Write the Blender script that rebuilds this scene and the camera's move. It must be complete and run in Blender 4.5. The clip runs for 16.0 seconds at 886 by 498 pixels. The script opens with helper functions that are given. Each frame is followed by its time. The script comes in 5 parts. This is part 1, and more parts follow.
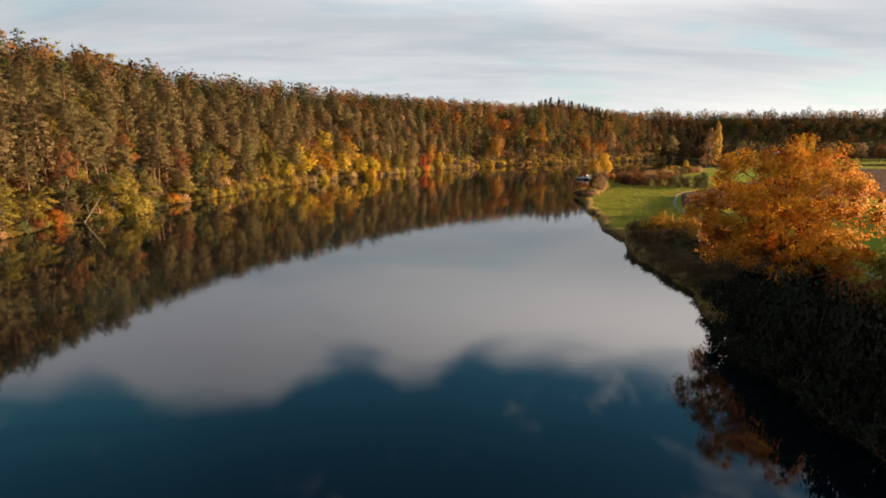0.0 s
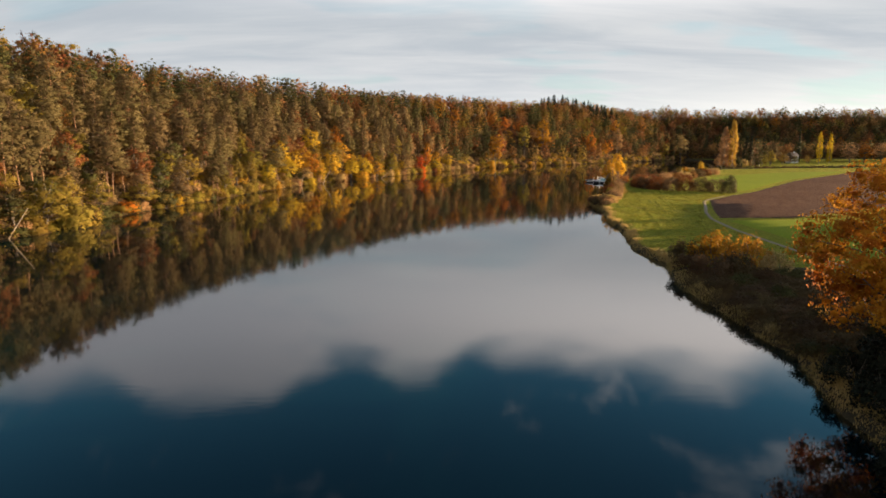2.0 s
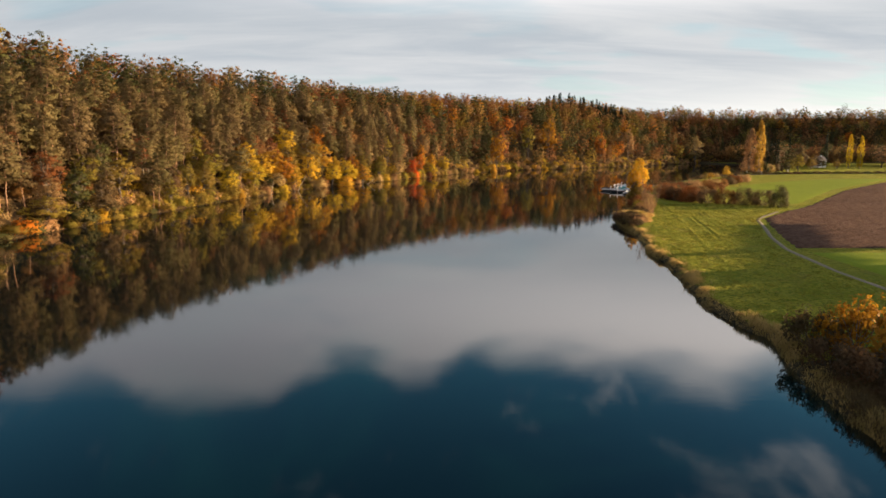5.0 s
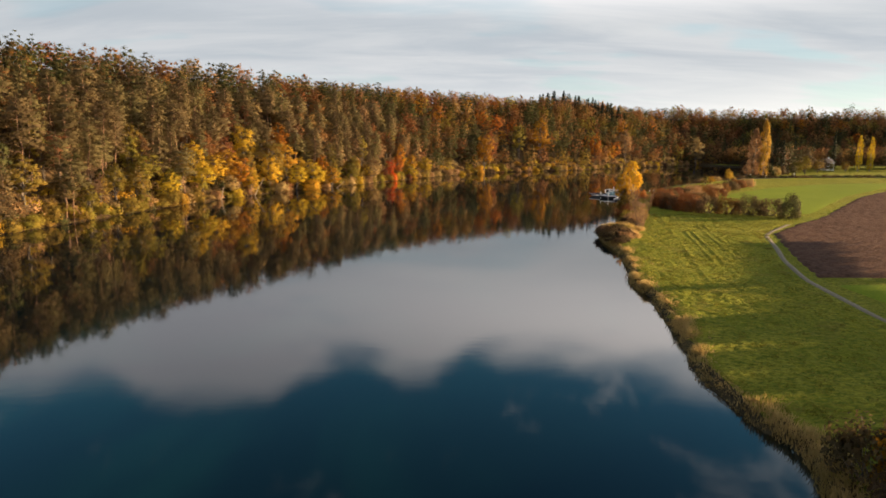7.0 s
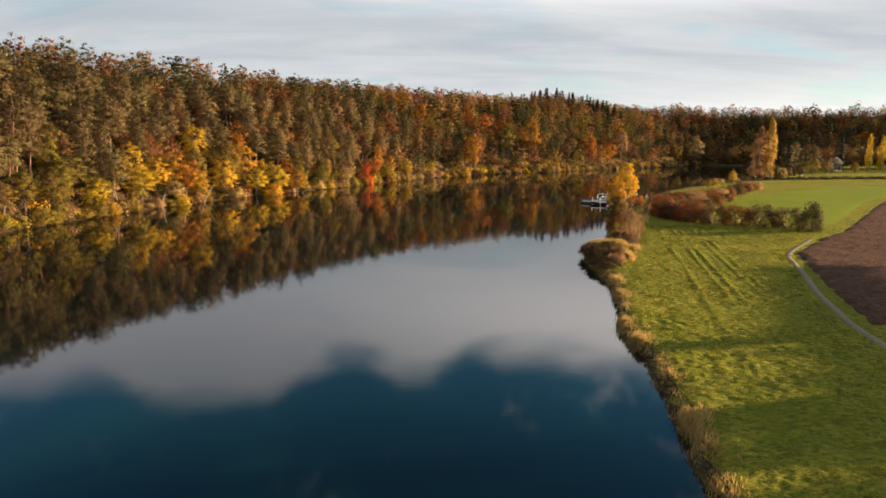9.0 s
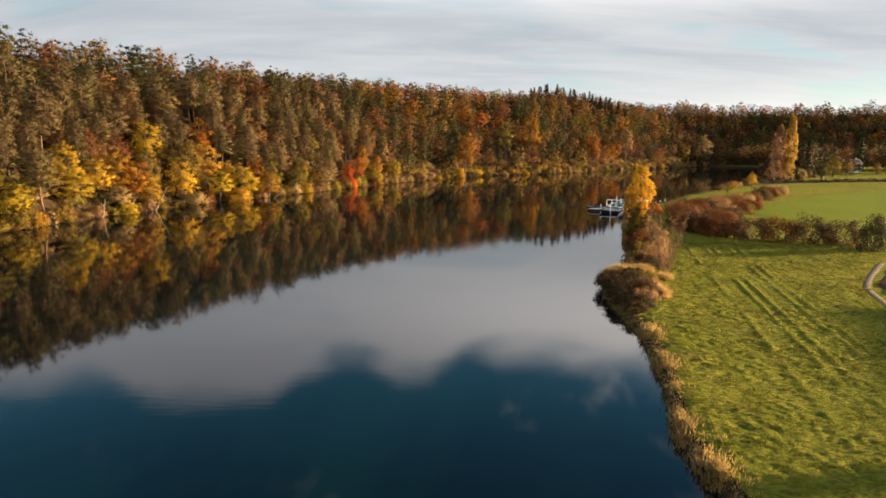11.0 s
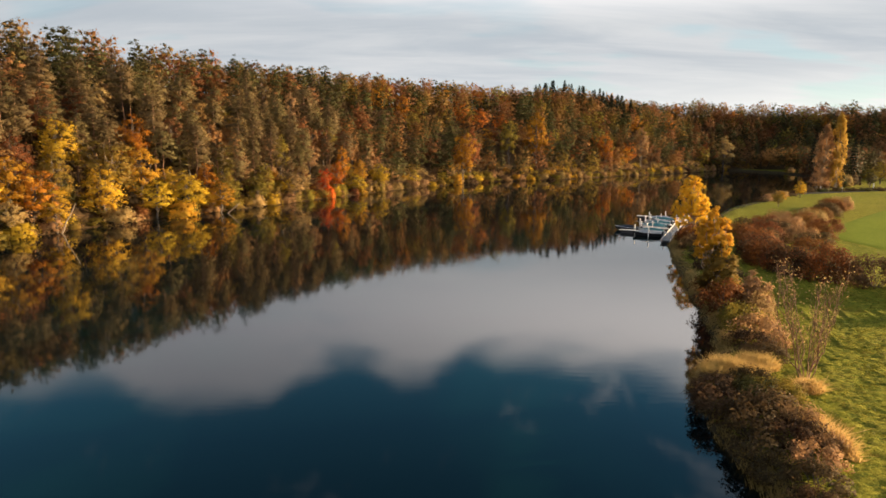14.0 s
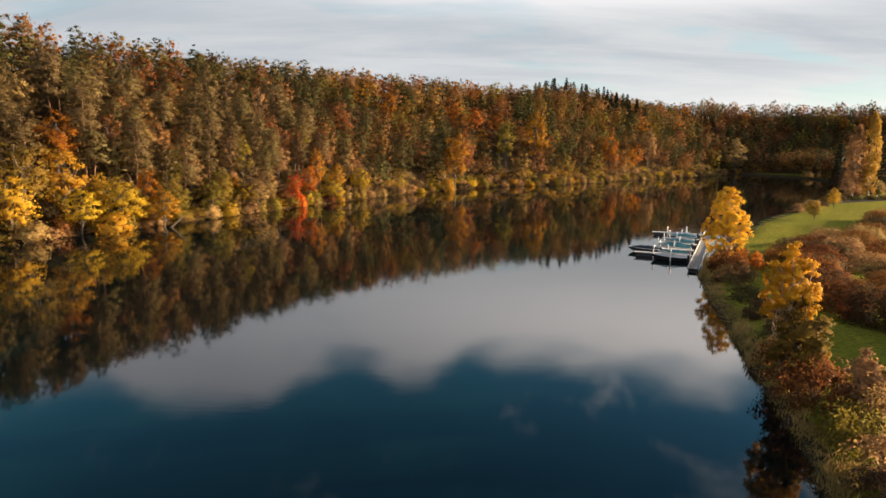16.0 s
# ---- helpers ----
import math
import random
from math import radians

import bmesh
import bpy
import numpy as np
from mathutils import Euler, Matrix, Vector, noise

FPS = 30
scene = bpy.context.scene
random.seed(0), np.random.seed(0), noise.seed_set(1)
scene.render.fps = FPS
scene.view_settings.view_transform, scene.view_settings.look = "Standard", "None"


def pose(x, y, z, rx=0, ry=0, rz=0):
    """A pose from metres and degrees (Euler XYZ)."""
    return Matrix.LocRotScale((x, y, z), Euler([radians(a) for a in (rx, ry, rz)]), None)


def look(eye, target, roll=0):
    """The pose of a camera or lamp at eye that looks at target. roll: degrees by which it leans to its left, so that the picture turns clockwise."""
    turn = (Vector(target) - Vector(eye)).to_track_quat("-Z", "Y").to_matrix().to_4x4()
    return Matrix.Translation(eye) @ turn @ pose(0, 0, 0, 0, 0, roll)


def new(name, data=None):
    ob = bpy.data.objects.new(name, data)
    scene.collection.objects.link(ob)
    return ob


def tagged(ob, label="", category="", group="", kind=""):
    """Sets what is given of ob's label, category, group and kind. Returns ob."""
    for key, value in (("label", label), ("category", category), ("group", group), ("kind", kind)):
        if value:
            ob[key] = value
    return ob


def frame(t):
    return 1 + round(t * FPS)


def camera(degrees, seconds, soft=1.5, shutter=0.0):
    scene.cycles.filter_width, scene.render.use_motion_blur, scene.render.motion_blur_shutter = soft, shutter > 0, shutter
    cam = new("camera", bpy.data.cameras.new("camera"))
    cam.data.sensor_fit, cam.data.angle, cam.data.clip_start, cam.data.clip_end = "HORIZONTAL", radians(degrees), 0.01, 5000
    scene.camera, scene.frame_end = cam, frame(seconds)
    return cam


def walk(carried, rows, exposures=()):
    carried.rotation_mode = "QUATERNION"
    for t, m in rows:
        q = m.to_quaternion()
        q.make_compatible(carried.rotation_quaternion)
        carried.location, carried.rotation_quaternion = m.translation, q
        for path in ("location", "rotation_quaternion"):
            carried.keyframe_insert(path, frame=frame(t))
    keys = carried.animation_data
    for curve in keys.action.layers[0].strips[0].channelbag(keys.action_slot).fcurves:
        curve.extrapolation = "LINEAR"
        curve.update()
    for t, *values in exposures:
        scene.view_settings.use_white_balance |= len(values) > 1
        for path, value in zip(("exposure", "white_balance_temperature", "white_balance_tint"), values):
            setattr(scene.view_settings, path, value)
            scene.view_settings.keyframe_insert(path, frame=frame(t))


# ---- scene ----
cam = camera(68.0, 16.0, soft=1.6)
METRES, EYE, TILT, LEAN, TURN = 147, 20.0, -9.62, 0.0, 0.0
ROWS = [
    (0.0, 0.0, 0.0, 0.0, 0.0, 0.0, -0.0),
    (0.5, 0.001, 0.0444, 0.0073, -0.02, -0.0, 0.03),
    (1.0, 0.0022, 0.0891, 0.0144, -0.04, -0.06, 0.04),
    (1.5, 0.003, 0.1334, 0.022, -0.07, -0.09, 0.03),
    (2.0, 0.0041, 0.1781, 0.0298, -0.09, -0.03, 0.03),
    (2.5, 0.0049, 0.2222, 0.0379, -0.13, -0.01, -0.0),
    (3.0, 0.0063, 0.2666, 0.0459, -0.11, 0.0, 0.0),
    (3.5, 0.0066, 0.3109, 0.0539, -0.11, 0.0, -0.03),
    (4.0, 0.0082, 0.3551, 0.0615, -0.1, 0.01, -0.08),
    (6.5, 0.0692, 0.5657, 0.0976, 0.01, -0.01, -0.43),
    (7.0, 0.0904, 0.6046, 0.1042, 0.03, -0.02, -0.47),
    (7.5, 0.1102, 0.644, 0.1109, 0.01, -0.05, -0.5),
    (8.0, 0.1252, 0.6847, 0.1181, -0.03, -0.07, -0.41),
    (8.5, 0.1358, 0.7265, 0.1253, -0.09, -0.08, -0.34),
    (9.0, 0.1439, 0.769, 0.1324, -0.11, -0.05, -0.3),
    (11.5, 0.1683, 0.9888, 0.1671, -0.26, -0.1, -0.29),
    (12.0, 0.171, 1.0333, 0.1744, -0.27, -0.11, -0.27),
    (12.5, 0.1733, 1.0777, 0.1818, -0.28, -0.07, -0.28),
    (13.0, 0.1754, 1.1222, 0.1894, -0.27, -0.06, -0.29),
    (13.5, 0.1773, 1.1666, 0.1972, -0.28, -0.04, -0.31),
    (14.0, 0.18, 1.2112, 0.2048, -0.27, 0.04, -0.33),
    (14.5, 0.1845, 1.2559, 0.2123, -0.25, 0.09, -0.37),
    (15.0, 0.1902, 1.2999, 0.22, -0.26, 0.08, -0.39),
    (15.5, 0.1989, 1.3434, 0.2275, -0.23, 0.11, -0.42),
    (16.0, 0.2111, 1.3862, 0.2347, -0.19, 0.15, -0.46),
]
walk(cam, [(t, pose(0, 0, EYE, TILT, LEAN, TURN) @ pose(METRES * x, METRES * y, METRES * z, 90 + pitch, roll, yaw)) for t, x, y, z, yaw, pitch, roll in ROWS])

# ---- world, sun, exposure ----
SUN_AZ, SUN_EL = radians(78.0), radians(9.5)
SUN_DIR = Vector((math.sin(SUN_AZ) * math.cos(SUN_EL), math.cos(SUN_AZ) * math.cos(SUN_EL), math.sin(SUN_EL)))
scene.view_settings.exposure = 1.6


def node(nt, kind, **values):
    n = nt.nodes.new(kind)
    for key, value in values.items():
        if key in n.inputs:
            n.inputs[key].default_value = value
    return n


def math_node(nt, op, a, b=None, clamp=False):
    n = nt.nodes.new("ShaderNodeMath")
    n.operation, n.use_clamp = op, clamp
    for i, v in enumerate((a, b)):
        if v is None:
            continue
        if isinstance(v, (int, float)):
            n.inputs[i].default_value = v
        else:
            nt.links.new(v, n.inputs[i])
    return n.outputs[0]


def mix_col(nt, fac, a, b, blend="MIX"):
    n = nt.nodes.new("ShaderNodeMix")
    n.data_type, n.blend_type = "RGBA", blend
    for sock, v in ((n.inputs[0], fac), (n.inputs[6], a), (n.inputs[7], b)):
        if isinstance(v, (int, float)):
            sock.default_value = v
        elif isinstance(v, tuple):
            sock.default_value = (*v, 1.0)
        else:
            nt.links.new(v, sock)
    return n.outputs[2]


def ramp(nt, value, a, b, lo=0.0, hi=1.0):
    n = nt.nodes.new("ShaderNodeMapRange")
    n.interpolation_type = "SMOOTHSTEP"
    nt.links.new(value, n.inputs["Value"])
    for key, v in (("From Min", a), ("From Max", b), ("To Min", lo), ("To Max", hi)):
        n.inputs[key].default_value = v
    return n.outputs["Result"]


def noise_node(nt, vector, scale, detail=4.0, rough=0.55, distortion=0.0):
    n = node(nt, "ShaderNodeTexNoise", Scale=scale, Detail=detail, Roughness=rough, Distortion=distortion)
    if vector is not None:
        nt.links.new(vector, n.inputs["Vector"])
    return n.outputs["Fac"]


def stretched(nt, vector, x, y, z, rz=0.0, offset=(0, 0, 0)):
    n = node(nt, "ShaderNodeMapping", Scale=(x, y, z), Rotation=(0, 0, radians(rz)), Location=offset)
    nt.links.new(vector, n.inputs["Vector"])
    return n.outputs["Vector"]


def build_world():
    world = bpy.data.worlds.new("sky")
    scene.world = world
    world.use_nodes = True
    nt = world.node_tree
    nt.nodes.clear()
    sky = nt.nodes.new("ShaderNodeTexSky")
    sky.sky_type, sky.sun_disc = "NISHITA", False
    sky.sun_elevation, sky.sun_rotation = SUN_EL, SUN_AZ
    sky.air_density, sky.dust_density, sky.ozone_density = 1.0, 0.6, 2.0
    way = nt.nodes.new("ShaderNodeTexCoord").outputs["Generated"]
    xyz = nt.nodes.new("ShaderNodeSeparateXYZ")
    nt.links.new(way, xyz.inputs[0])
    x, y, z = xyz.outputs
    # the cloud deck, laid out flat overhead so that it closes up towards the horizon
    up = math_node(nt, "ADD", math_node(nt, "MAXIMUM", z, 0.0), 0.16)
    flat = nt.nodes.new("ShaderNodeCombineXYZ")
    nt.links.new(math_node(nt, "DIVIDE", x, up), flat.inputs[0])
    nt.links.new(math_node(nt, "DIVIDE", y, up), flat.inputs[1])
    deck = flat.outputs[0]
    lumps = noise_node(nt, stretched(nt, deck, 1.3, 1.3, 1, 0, (2.3, 6.1, 0)), 1.0, 5, 0.5, 0.3)
    # the lower rim of the bank, with its hanging lobes: bearing, half width, drop
    wide = math_node(nt, "ADD", math_node(nt, "ARCTAN2", x, y), math_node(nt, "MULTIPLY", math_node(nt, "SUBTRACT", noise_node(nt, stretched(nt, deck, 2.6, 2.6, 1, 0, (4.1, 0.7, 0)), 1.0, 4, 0.55), 0.5), 0.16))
    edge = math_node(nt, "ADD", z, math_node(nt, "MULTIPLY", math_node(nt, "SUBTRACT", lumps, 0.5), -0.16))
    for bearing, flat_half, half, drop in ((-19.5, 2.5, 10.0, 0.07), (-1.8, 0.8, 6.0, 0.035), (15.0, 7.0, 13.0, 0.028)):
        near = math_node(nt, "ABSOLUTE", math_node(nt, "SUBTRACT", wide, radians(bearing)))
        edge = math_node(nt, "SUBTRACT", edge, ramp(nt, near, radians(flat_half), radians(half), drop, 0.0))
    edge = math_node(nt, "ADD", edge, ramp(nt, y, -0.3, 0.2, -0.5, 0.0))
    bank = ramp(nt, edge, 0.275, 0.335, 1.0, 0.0)
    wisp = ramp(nt, noise_node(nt, stretched(nt, deck, 2.2, 1.2, 1, 20, (7, 2, 1)), 1.6, 6, 0.6, 0.4), 0.56, 0.74, 0.0, 0.35)
    streak = noise_node(nt, stretched(nt, deck, 0.5, 1.6, 1, 4), 1.6, 6, 0.6, 0.5)
    hole = ramp(nt, noise_node(nt, stretched(nt, deck, 0.9, 1.5, 1, 8, (1.3, 5.2, 0)), 1.3, 3, 0.5, 0.2), 0.32, 0.46, 0.78, 1.0)
    cover = math_node(nt, "MAXIMUM", math_node(nt, "MULTIPLY", bank, hole), wisp)
    grey = mix_col(nt, ramp(nt, streak, 0.3, 0.72), (0.175, 0.19, 0.205), (0.235, 0.24, 0.245))
    high = mix_col(nt, ramp(nt, math_node(nt, "ADD", math_node(nt, "MULTIPLY", x, 0.95), math_node(nt, "MULTIPLY", y, 0.25)), -0.15, 0.75), (0.27, 0.27, 0.29), (0.72, 0.67, 0.64))
    grey = mix_col(nt, ramp(nt, x, -0.6, 0.1, 0.22, 0.0), grey, (0.11, 0.13, 0.15))
    grey = mix_col(nt, ramp(nt, z, 0.15, 0.29), grey, high)
    low = ramp(nt, z, 0.0, 0.13, 1.0, 0.0)
    grey = mix_col(nt, math_node(nt, "MULTIPLY", low, 0.55), grey, (0.3, 0.305, 0.305))
    sunny = ramp(nt, math_node(nt, "ADD", math_node(nt, "MULTIPLY", x, 0.9), math_node(nt, "MULTIPLY", y, 0.38)), 0.35, 1.0, 0.0, 0.75)
    grey = mix_col(nt, math_node(nt, "MULTIPLY", sunny, low), grey, (0.42, 0.4, 0.36))
    clear = mix_col(nt, 1.0, sky.outputs[0], (0.0192, 0.0338, 0.037), "MULTIPLY")
    clear = mix_col(nt, ramp(nt, z, 0.28, 0.62), mix_col(nt, 1.0, clear, (1.5, 1.75, 1.7), "MULTIPLY"), clear)
    back = node(nt, "ShaderNodeBackground", Strength=1.0)
    nt.links.new(mix_col(nt, cover, clear, grey), back.inputs[0])
    out = nt.nodes.new("ShaderNodeOutputWorld")
    nt.links.new(back.outputs[0], out.inputs[0])


build_world()
sun = new("sun", bpy.data.lights.new("sun", "SUN"))
sun.data.energy, sun.data.angle, sun.data.color = 5.0, radians(0.6), (1.0, 0.7, 0.4)
sun.matrix_world = look(SUN_DIR * 100, (0, 0, 0))


# ---- materials ----
def surface(name, rough=0.8):
    m = bpy.data.materials.new(name)
    m.use_nodes = True
    nt = m.node_tree
    b = nt.nodes["Principled BSDF"]
    b.inputs["Roughness"].default_value = rough
    return m, nt, b


def place_of(nt):
    return nt.nodes.new("ShaderNodeNewGeometry").outputs["Position"]


def bump(nt, b, height, strength, distance):
    n = node(nt, "ShaderNodeBump", Strength=strength, Distance=distance)
    nt.links.new(height, n.inputs["Height"])
    nt.links.new(n.outputs[0], b.inputs["Normal"])


def leaf_material(name, dark, light, alt, sheen=0.5):
    """Leaves: each leaf takes its own tint between two, each plant its own shift."""
    m, nt, b = surface(name, 0.65)
    own = nt.nodes.new("ShaderNodeNewGeometry").outputs["Random Per Island"]
    plant = nt.nodes.new("ShaderNodeObjectInfo").outputs["Random"]
    col = mix_col(nt, ramp(nt, own, 0, 1, 0.3, 0.7), dark, light)
    at = nt.nodes.new("ShaderNodeTexCoord").outputs["Object"]
    col = mix_col(nt, ramp(nt, noise_node(nt, at, 0.32, 3, 0.6), 0.42, 0.64, 0.0, 0.85), col, alt)
    grove = nt.nodes.new("ShaderNodeAttribute")
    grove.attribute_name = "tint"
    plant = math_node(nt, "FRACT", math_node(nt, "ADD", plant, grove.outputs["Fac"]))
    hsv = nt.nodes.new("ShaderNodeHueSaturation")
    nt.links.new(col, hsv.inputs["Color"])
    nt.links.new(ramp(nt, plant, 0, 1, 0.485, 0.515), hsv.inputs["Hue"])
    nt.links.new(ramp(nt, math_node(nt, "FRACT", math_node(nt, "MULTIPLY", plant, 7.3)), 0, 1, 0.82, 1.2), hsv.inputs["Value"])
    col = hsv.outputs[0]
    nt.links.new(col, b.inputs["Base Color"])
    b.inputs["Specular IOR Level"].default_value = 0.06
    thin = nt.nodes.new("ShaderNodeBsdfTranslucent")
    nt.links.new(col, thin.inputs[0])
    both = node(nt, "ShaderNodeMixShader", Fac=sheen)
    nt.links.new(b.outputs[0], both.inputs[1])
    nt.links.new(thin.outputs[0], both.inputs[2])
    nt.links.new(both.outputs[0], nt.nodes["Material Output"].inputs[0])
    return m


LEAF = {
    "pine": leaf_material("pine_needles", (0.1, 0.075, 0.034), (0.2, 0.152, 0.066), (0.14, 0.107, 0.048), 0.42),
    "spruce": leaf_material("spruce_needles", (0.016, 0.02, 0.011), (0.045, 0.048, 0.023), (0.026, 0.03, 0.014), 0.08),
    # near-black leaves: the deep shade under the oak is put into the colour
    "shade_dark": leaf_material("shade_dark_leaves", (0.008, 0.01, 0.006), (0.024, 0.027, 0.014), (0.014, 0.016, 0.008), 0.08),
    "olive": leaf_material("olive_leaves", (0.14, 0.115, 0.024), (0.31, 0.235, 0.045), (0.28, 0.185, 0.036)),
    "green": leaf_material("green_leaves", (0.042, 0.046, 0.017), (0.1, 0.098, 0.032), (0.085, 0.07, 0.026), 0.3),
    "yellow": leaf_material("yellow_leaves", (0.44, 0.26, 0.022), (0.68, 0.43, 0.045), (0.4, 0.27, 0.034)),
    "orange": leaf_material("orange_leaves", (0.32, 0.13, 0.015), (0.56, 0.25, 0.03), (0.26, 0.085, 0.015)),
    "rust": leaf_material("rust_leaves", (0.17, 0.07, 0.025), (0.31, 0.135, 0.042), (0.16, 0.085, 0.035)),
    "red": leaf_material("red_leaves", (0.45, 0.085, 0.012), (0.7, 0.18, 0.03), (0.5, 0.2, 0.03)),
    "brown": leaf_material("brown_leaves", (0.075, 0.052, 0.028), (0.155, 0.105, 0.052), (0.11, 0.065, 0.03)),
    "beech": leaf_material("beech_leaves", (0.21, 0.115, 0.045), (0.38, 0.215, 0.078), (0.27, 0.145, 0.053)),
    "gold": leaf_material("golden_leaves", (0.6, 0.37, 0.026), (0.86, 0.58, 0.055), (0.66, 0.41, 0.032), 0.5),
    "oak": leaf_material("oak_leaves", (0.4, 0.14, 0.014), (0.82, 0.44, 0.034), (0.42, 0.11, 0.012), 0.35),
    "bronze": leaf_material("bronze_leaves", (0.4, 0.21, 0.04), (0.6, 0.34, 0.07), (0.46, 0.26, 0.06)),
    "tan": leaf_material("tan_leaves", (0.29, 0.185, 0.08), (0.48, 0.31, 0.135), (0.34, 0.23, 0.1)),
}


def bark_material(name, dark, light):
    m, nt, b = surface(name, 0.9)
    at = nt.nodes.new("ShaderNodeTexCoord").outputs["Object"]
    n = noise_node(nt, stretched(nt, at, 4, 4, 0.8), 2.0, 6, 0.65)
    nt.links.new(mix_col(nt, ramp(nt, n, 0.3, 0.7), dark, light), b.inputs["Base Color"])
    bump(nt, b, n, 0.6, 0.05)
    return m


BARK = bark_material("grey_bark", (0.05, 0.04, 0.03), (0.2, 0.16, 0.12))
PINE_BARK = bark_material("pine_bark", (0.09, 0.05, 0.03), (0.36, 0.2, 0.11))
PALE_BARK = bark_material("pale_bark", (0.2, 0.15, 0.1), (0.5, 0.4, 0.28))


def water_material():
    m, nt, b = surface("lake_water", 0.04)
    at = place_of(nt)
    bed = noise_node(nt, stretched(nt, at, 0.05, 0.025, 1, 10), 1.0, 4, 0.55, 0.6)
    deep = mix_col(nt, ramp(nt, bed, 0.46, 0.68), (0.0006, 0.004, 0.0054), (0.0018, 0.0132, 0.0125))
    nt.links.new(deep, b.inputs["Base Color"])
    b.inputs["IOR"].default_value = 1.43
    small = noise_node(nt, stretched(nt, at, 0.5, 1.4, 1), 1.0, 3, 0.5)
    gusts = ramp(nt, noise_node(nt, stretched(nt, at, 0.02, 0.05, 1), 1.0, 3, 0.5), 0.5, 0.72, 0.25, 1.0)
    bump(nt, b, math_node(nt, "MULTIPLY", small, gusts), 0.05, 0.08)
    return m


def meadow_material():
    m, nt, b = surface("meadow_grass", 0.95)
    b.inputs["Specular IOR Level"].default_value = 0.03
    at = place_of(nt)
    broad = noise_node(nt, at, 0.05, 5, 0.6)
    tuft = noise_node(nt, stretched(nt, at, 0.8, 1.25, 1, 25), 2.0, 6, 0.68, 0.6)
    worn = noise_node(nt, at, 0.16, 4, 0.6)
    fine = noise_node(nt, at, 6.0, 3, 0.7)
    rows = node(nt, "ShaderNodeTexWave", Scale=0.075, Distortion=5.0, Detail=3.0)
    rows.inputs["Detail Scale"].default_value = 0.25
    nt.links.new(stretched(nt, at, 1, 1, 0, 15), rows.inputs["Vector"])
    ruts = math_node(nt, "MULTIPLY", ramp(nt, rows.outputs["Fac"], 0.45, 0.95), ramp(nt, noise_node(nt, stretched(nt, at, 1, 0.35, 1, 15, (3, 0, 0)), 0.07, 2, 0.5), 0.46, 0.6))
    col = mix_col(nt, ramp(nt, tuft, 0.32, 0.66), (0.07, 0.092, 0.011), (0.32, 0.29, 0.036))
    col = mix_col(nt, ramp(nt, broad, 0.35, 0.7, 0.0, 0.6), col, (0.125, 0.155, 0.016))
    col = mix_col(nt, math_node(nt, "MULTIPLY", ruts, 0.45), col, (0.17, 0.18, 0.018))
    col = mix_col(nt, ramp(nt, worn, 0.56, 0.72, 0.0, 0.55), col, (0.15, 0.125, 0.03))
    col = mix_col(nt, ramp(nt, fine, 0.6, 0.85, 0.0, 0.4), col, (0.13, 0.115, 0.03))
    nt.links.new(col, b.inputs["Base Color"])
    high = math_node(nt, "ADD", math_node(nt, "ADD", tuft, math_node(nt, "MULTIPLY", ruts, 0.35)), math_node(nt, "MULTIPLY", fine, 0.3))
    bump(nt, b, high, 1.0, 0.3)
    return m


def soil_material(name, dark, light, depth=0.25, scale=1.3):
    m, nt, b = surface(name, 0.95)
    b.inputs["Specular IOR Level"].default_value = 0.03
    at = place_of(nt)
    n = noise_node(nt, at, scale, 8, 0.7)
    big = noise_node(nt, at, 0.04, 4, 0.55)
    col = mix_col(nt, ramp(nt, n, 0.3, 0.72), dark, light)
    col = mix_col(nt, ramp(nt, big, 0.35, 0.7, 0, 0.35), col, dark)
    nt.links.new(col, b.inputs["Base Color"])
    bump(nt, b, n, 0.9, depth)
    return m


def plain_material(name, colour, rough=0.6, vary=0.25, scale=3.0, metal=0.0):
    m, nt, b = surface(name, rough)
    at = nt.nodes.new("ShaderNodeTexCoord").outputs["Object"]
    n = noise_node(nt, at, scale, 6, 0.65)
    dark = tuple(c * (1 - vary) for c in colour)
    nt.links.new(mix_col(nt, ramp(nt, n, 0.3, 0.7), dark, colour), b.inputs["Base Color"])
    b.inputs["Metallic"].default_value = metal
    bump(nt, b, n, 0.25, 0.02)
    return m


WATER = water_material()
MEADOW = meadow_material()
FOREST_FLOOR = soil_material("forest_floor", (0.03, 0.022, 0.012), (0.12, 0.075, 0.035), 0.4)
LAKE_BED = soil_material("lake_bed", (0.02, 0.03, 0.02), (0.06, 0.06, 0.04))
BANK_SOIL = soil_material("bank_soil", (0.03, 0.025, 0.015), (0.11, 0.085, 0.045))
PLOUGHED = soil_material("ploughed_soil", (0.06, 0.032, 0.021), (0.15, 0.085, 0.058))
CROP = soil_material("green_crop", (0.13, 0.175, 0.012), (0.22, 0.26, 0.022), 0.05, 2.5)
GRAVEL = soil_material("pale_gravel", (0.17, 0.14, 0.1), (0.32, 0.27, 0.2), 0.05, 5.0)
DRY_BLADE = leaf_material("dry_reed_blades", (0.36, 0.22, 0.09), (0.72, 0.46, 0.19), (0.36, 0.24, 0.09), 0.55)
GREEN_BLADE = leaf_material("grass_blades", (0.11, 0.125, 0.014), (0.29, 0.26, 0.038), (0.25, 0.21, 0.04), 0.35)
DECK = plain_material("weathered_deck_boards", (0.34, 0.32, 0.3), 0.85, 0.35, 2.0)
STEEL = plain_material("galvanised_steel", (0.55, 0.56, 0.58), 0.45, 0.2, 2.0, 0.6)
WHITE_PAINT = plain_material("white_paint", (0.8, 0.8, 0.78), 0.5, 0.12)
DARK_HULL = plain_material("dark_hull", (0.03, 0.03, 0.035), 0.4, 0.4)
TEAL_COVER = plain_material("teal_tarpaulin", (0.06, 0.22, 0.25), 0.65, 0.35)
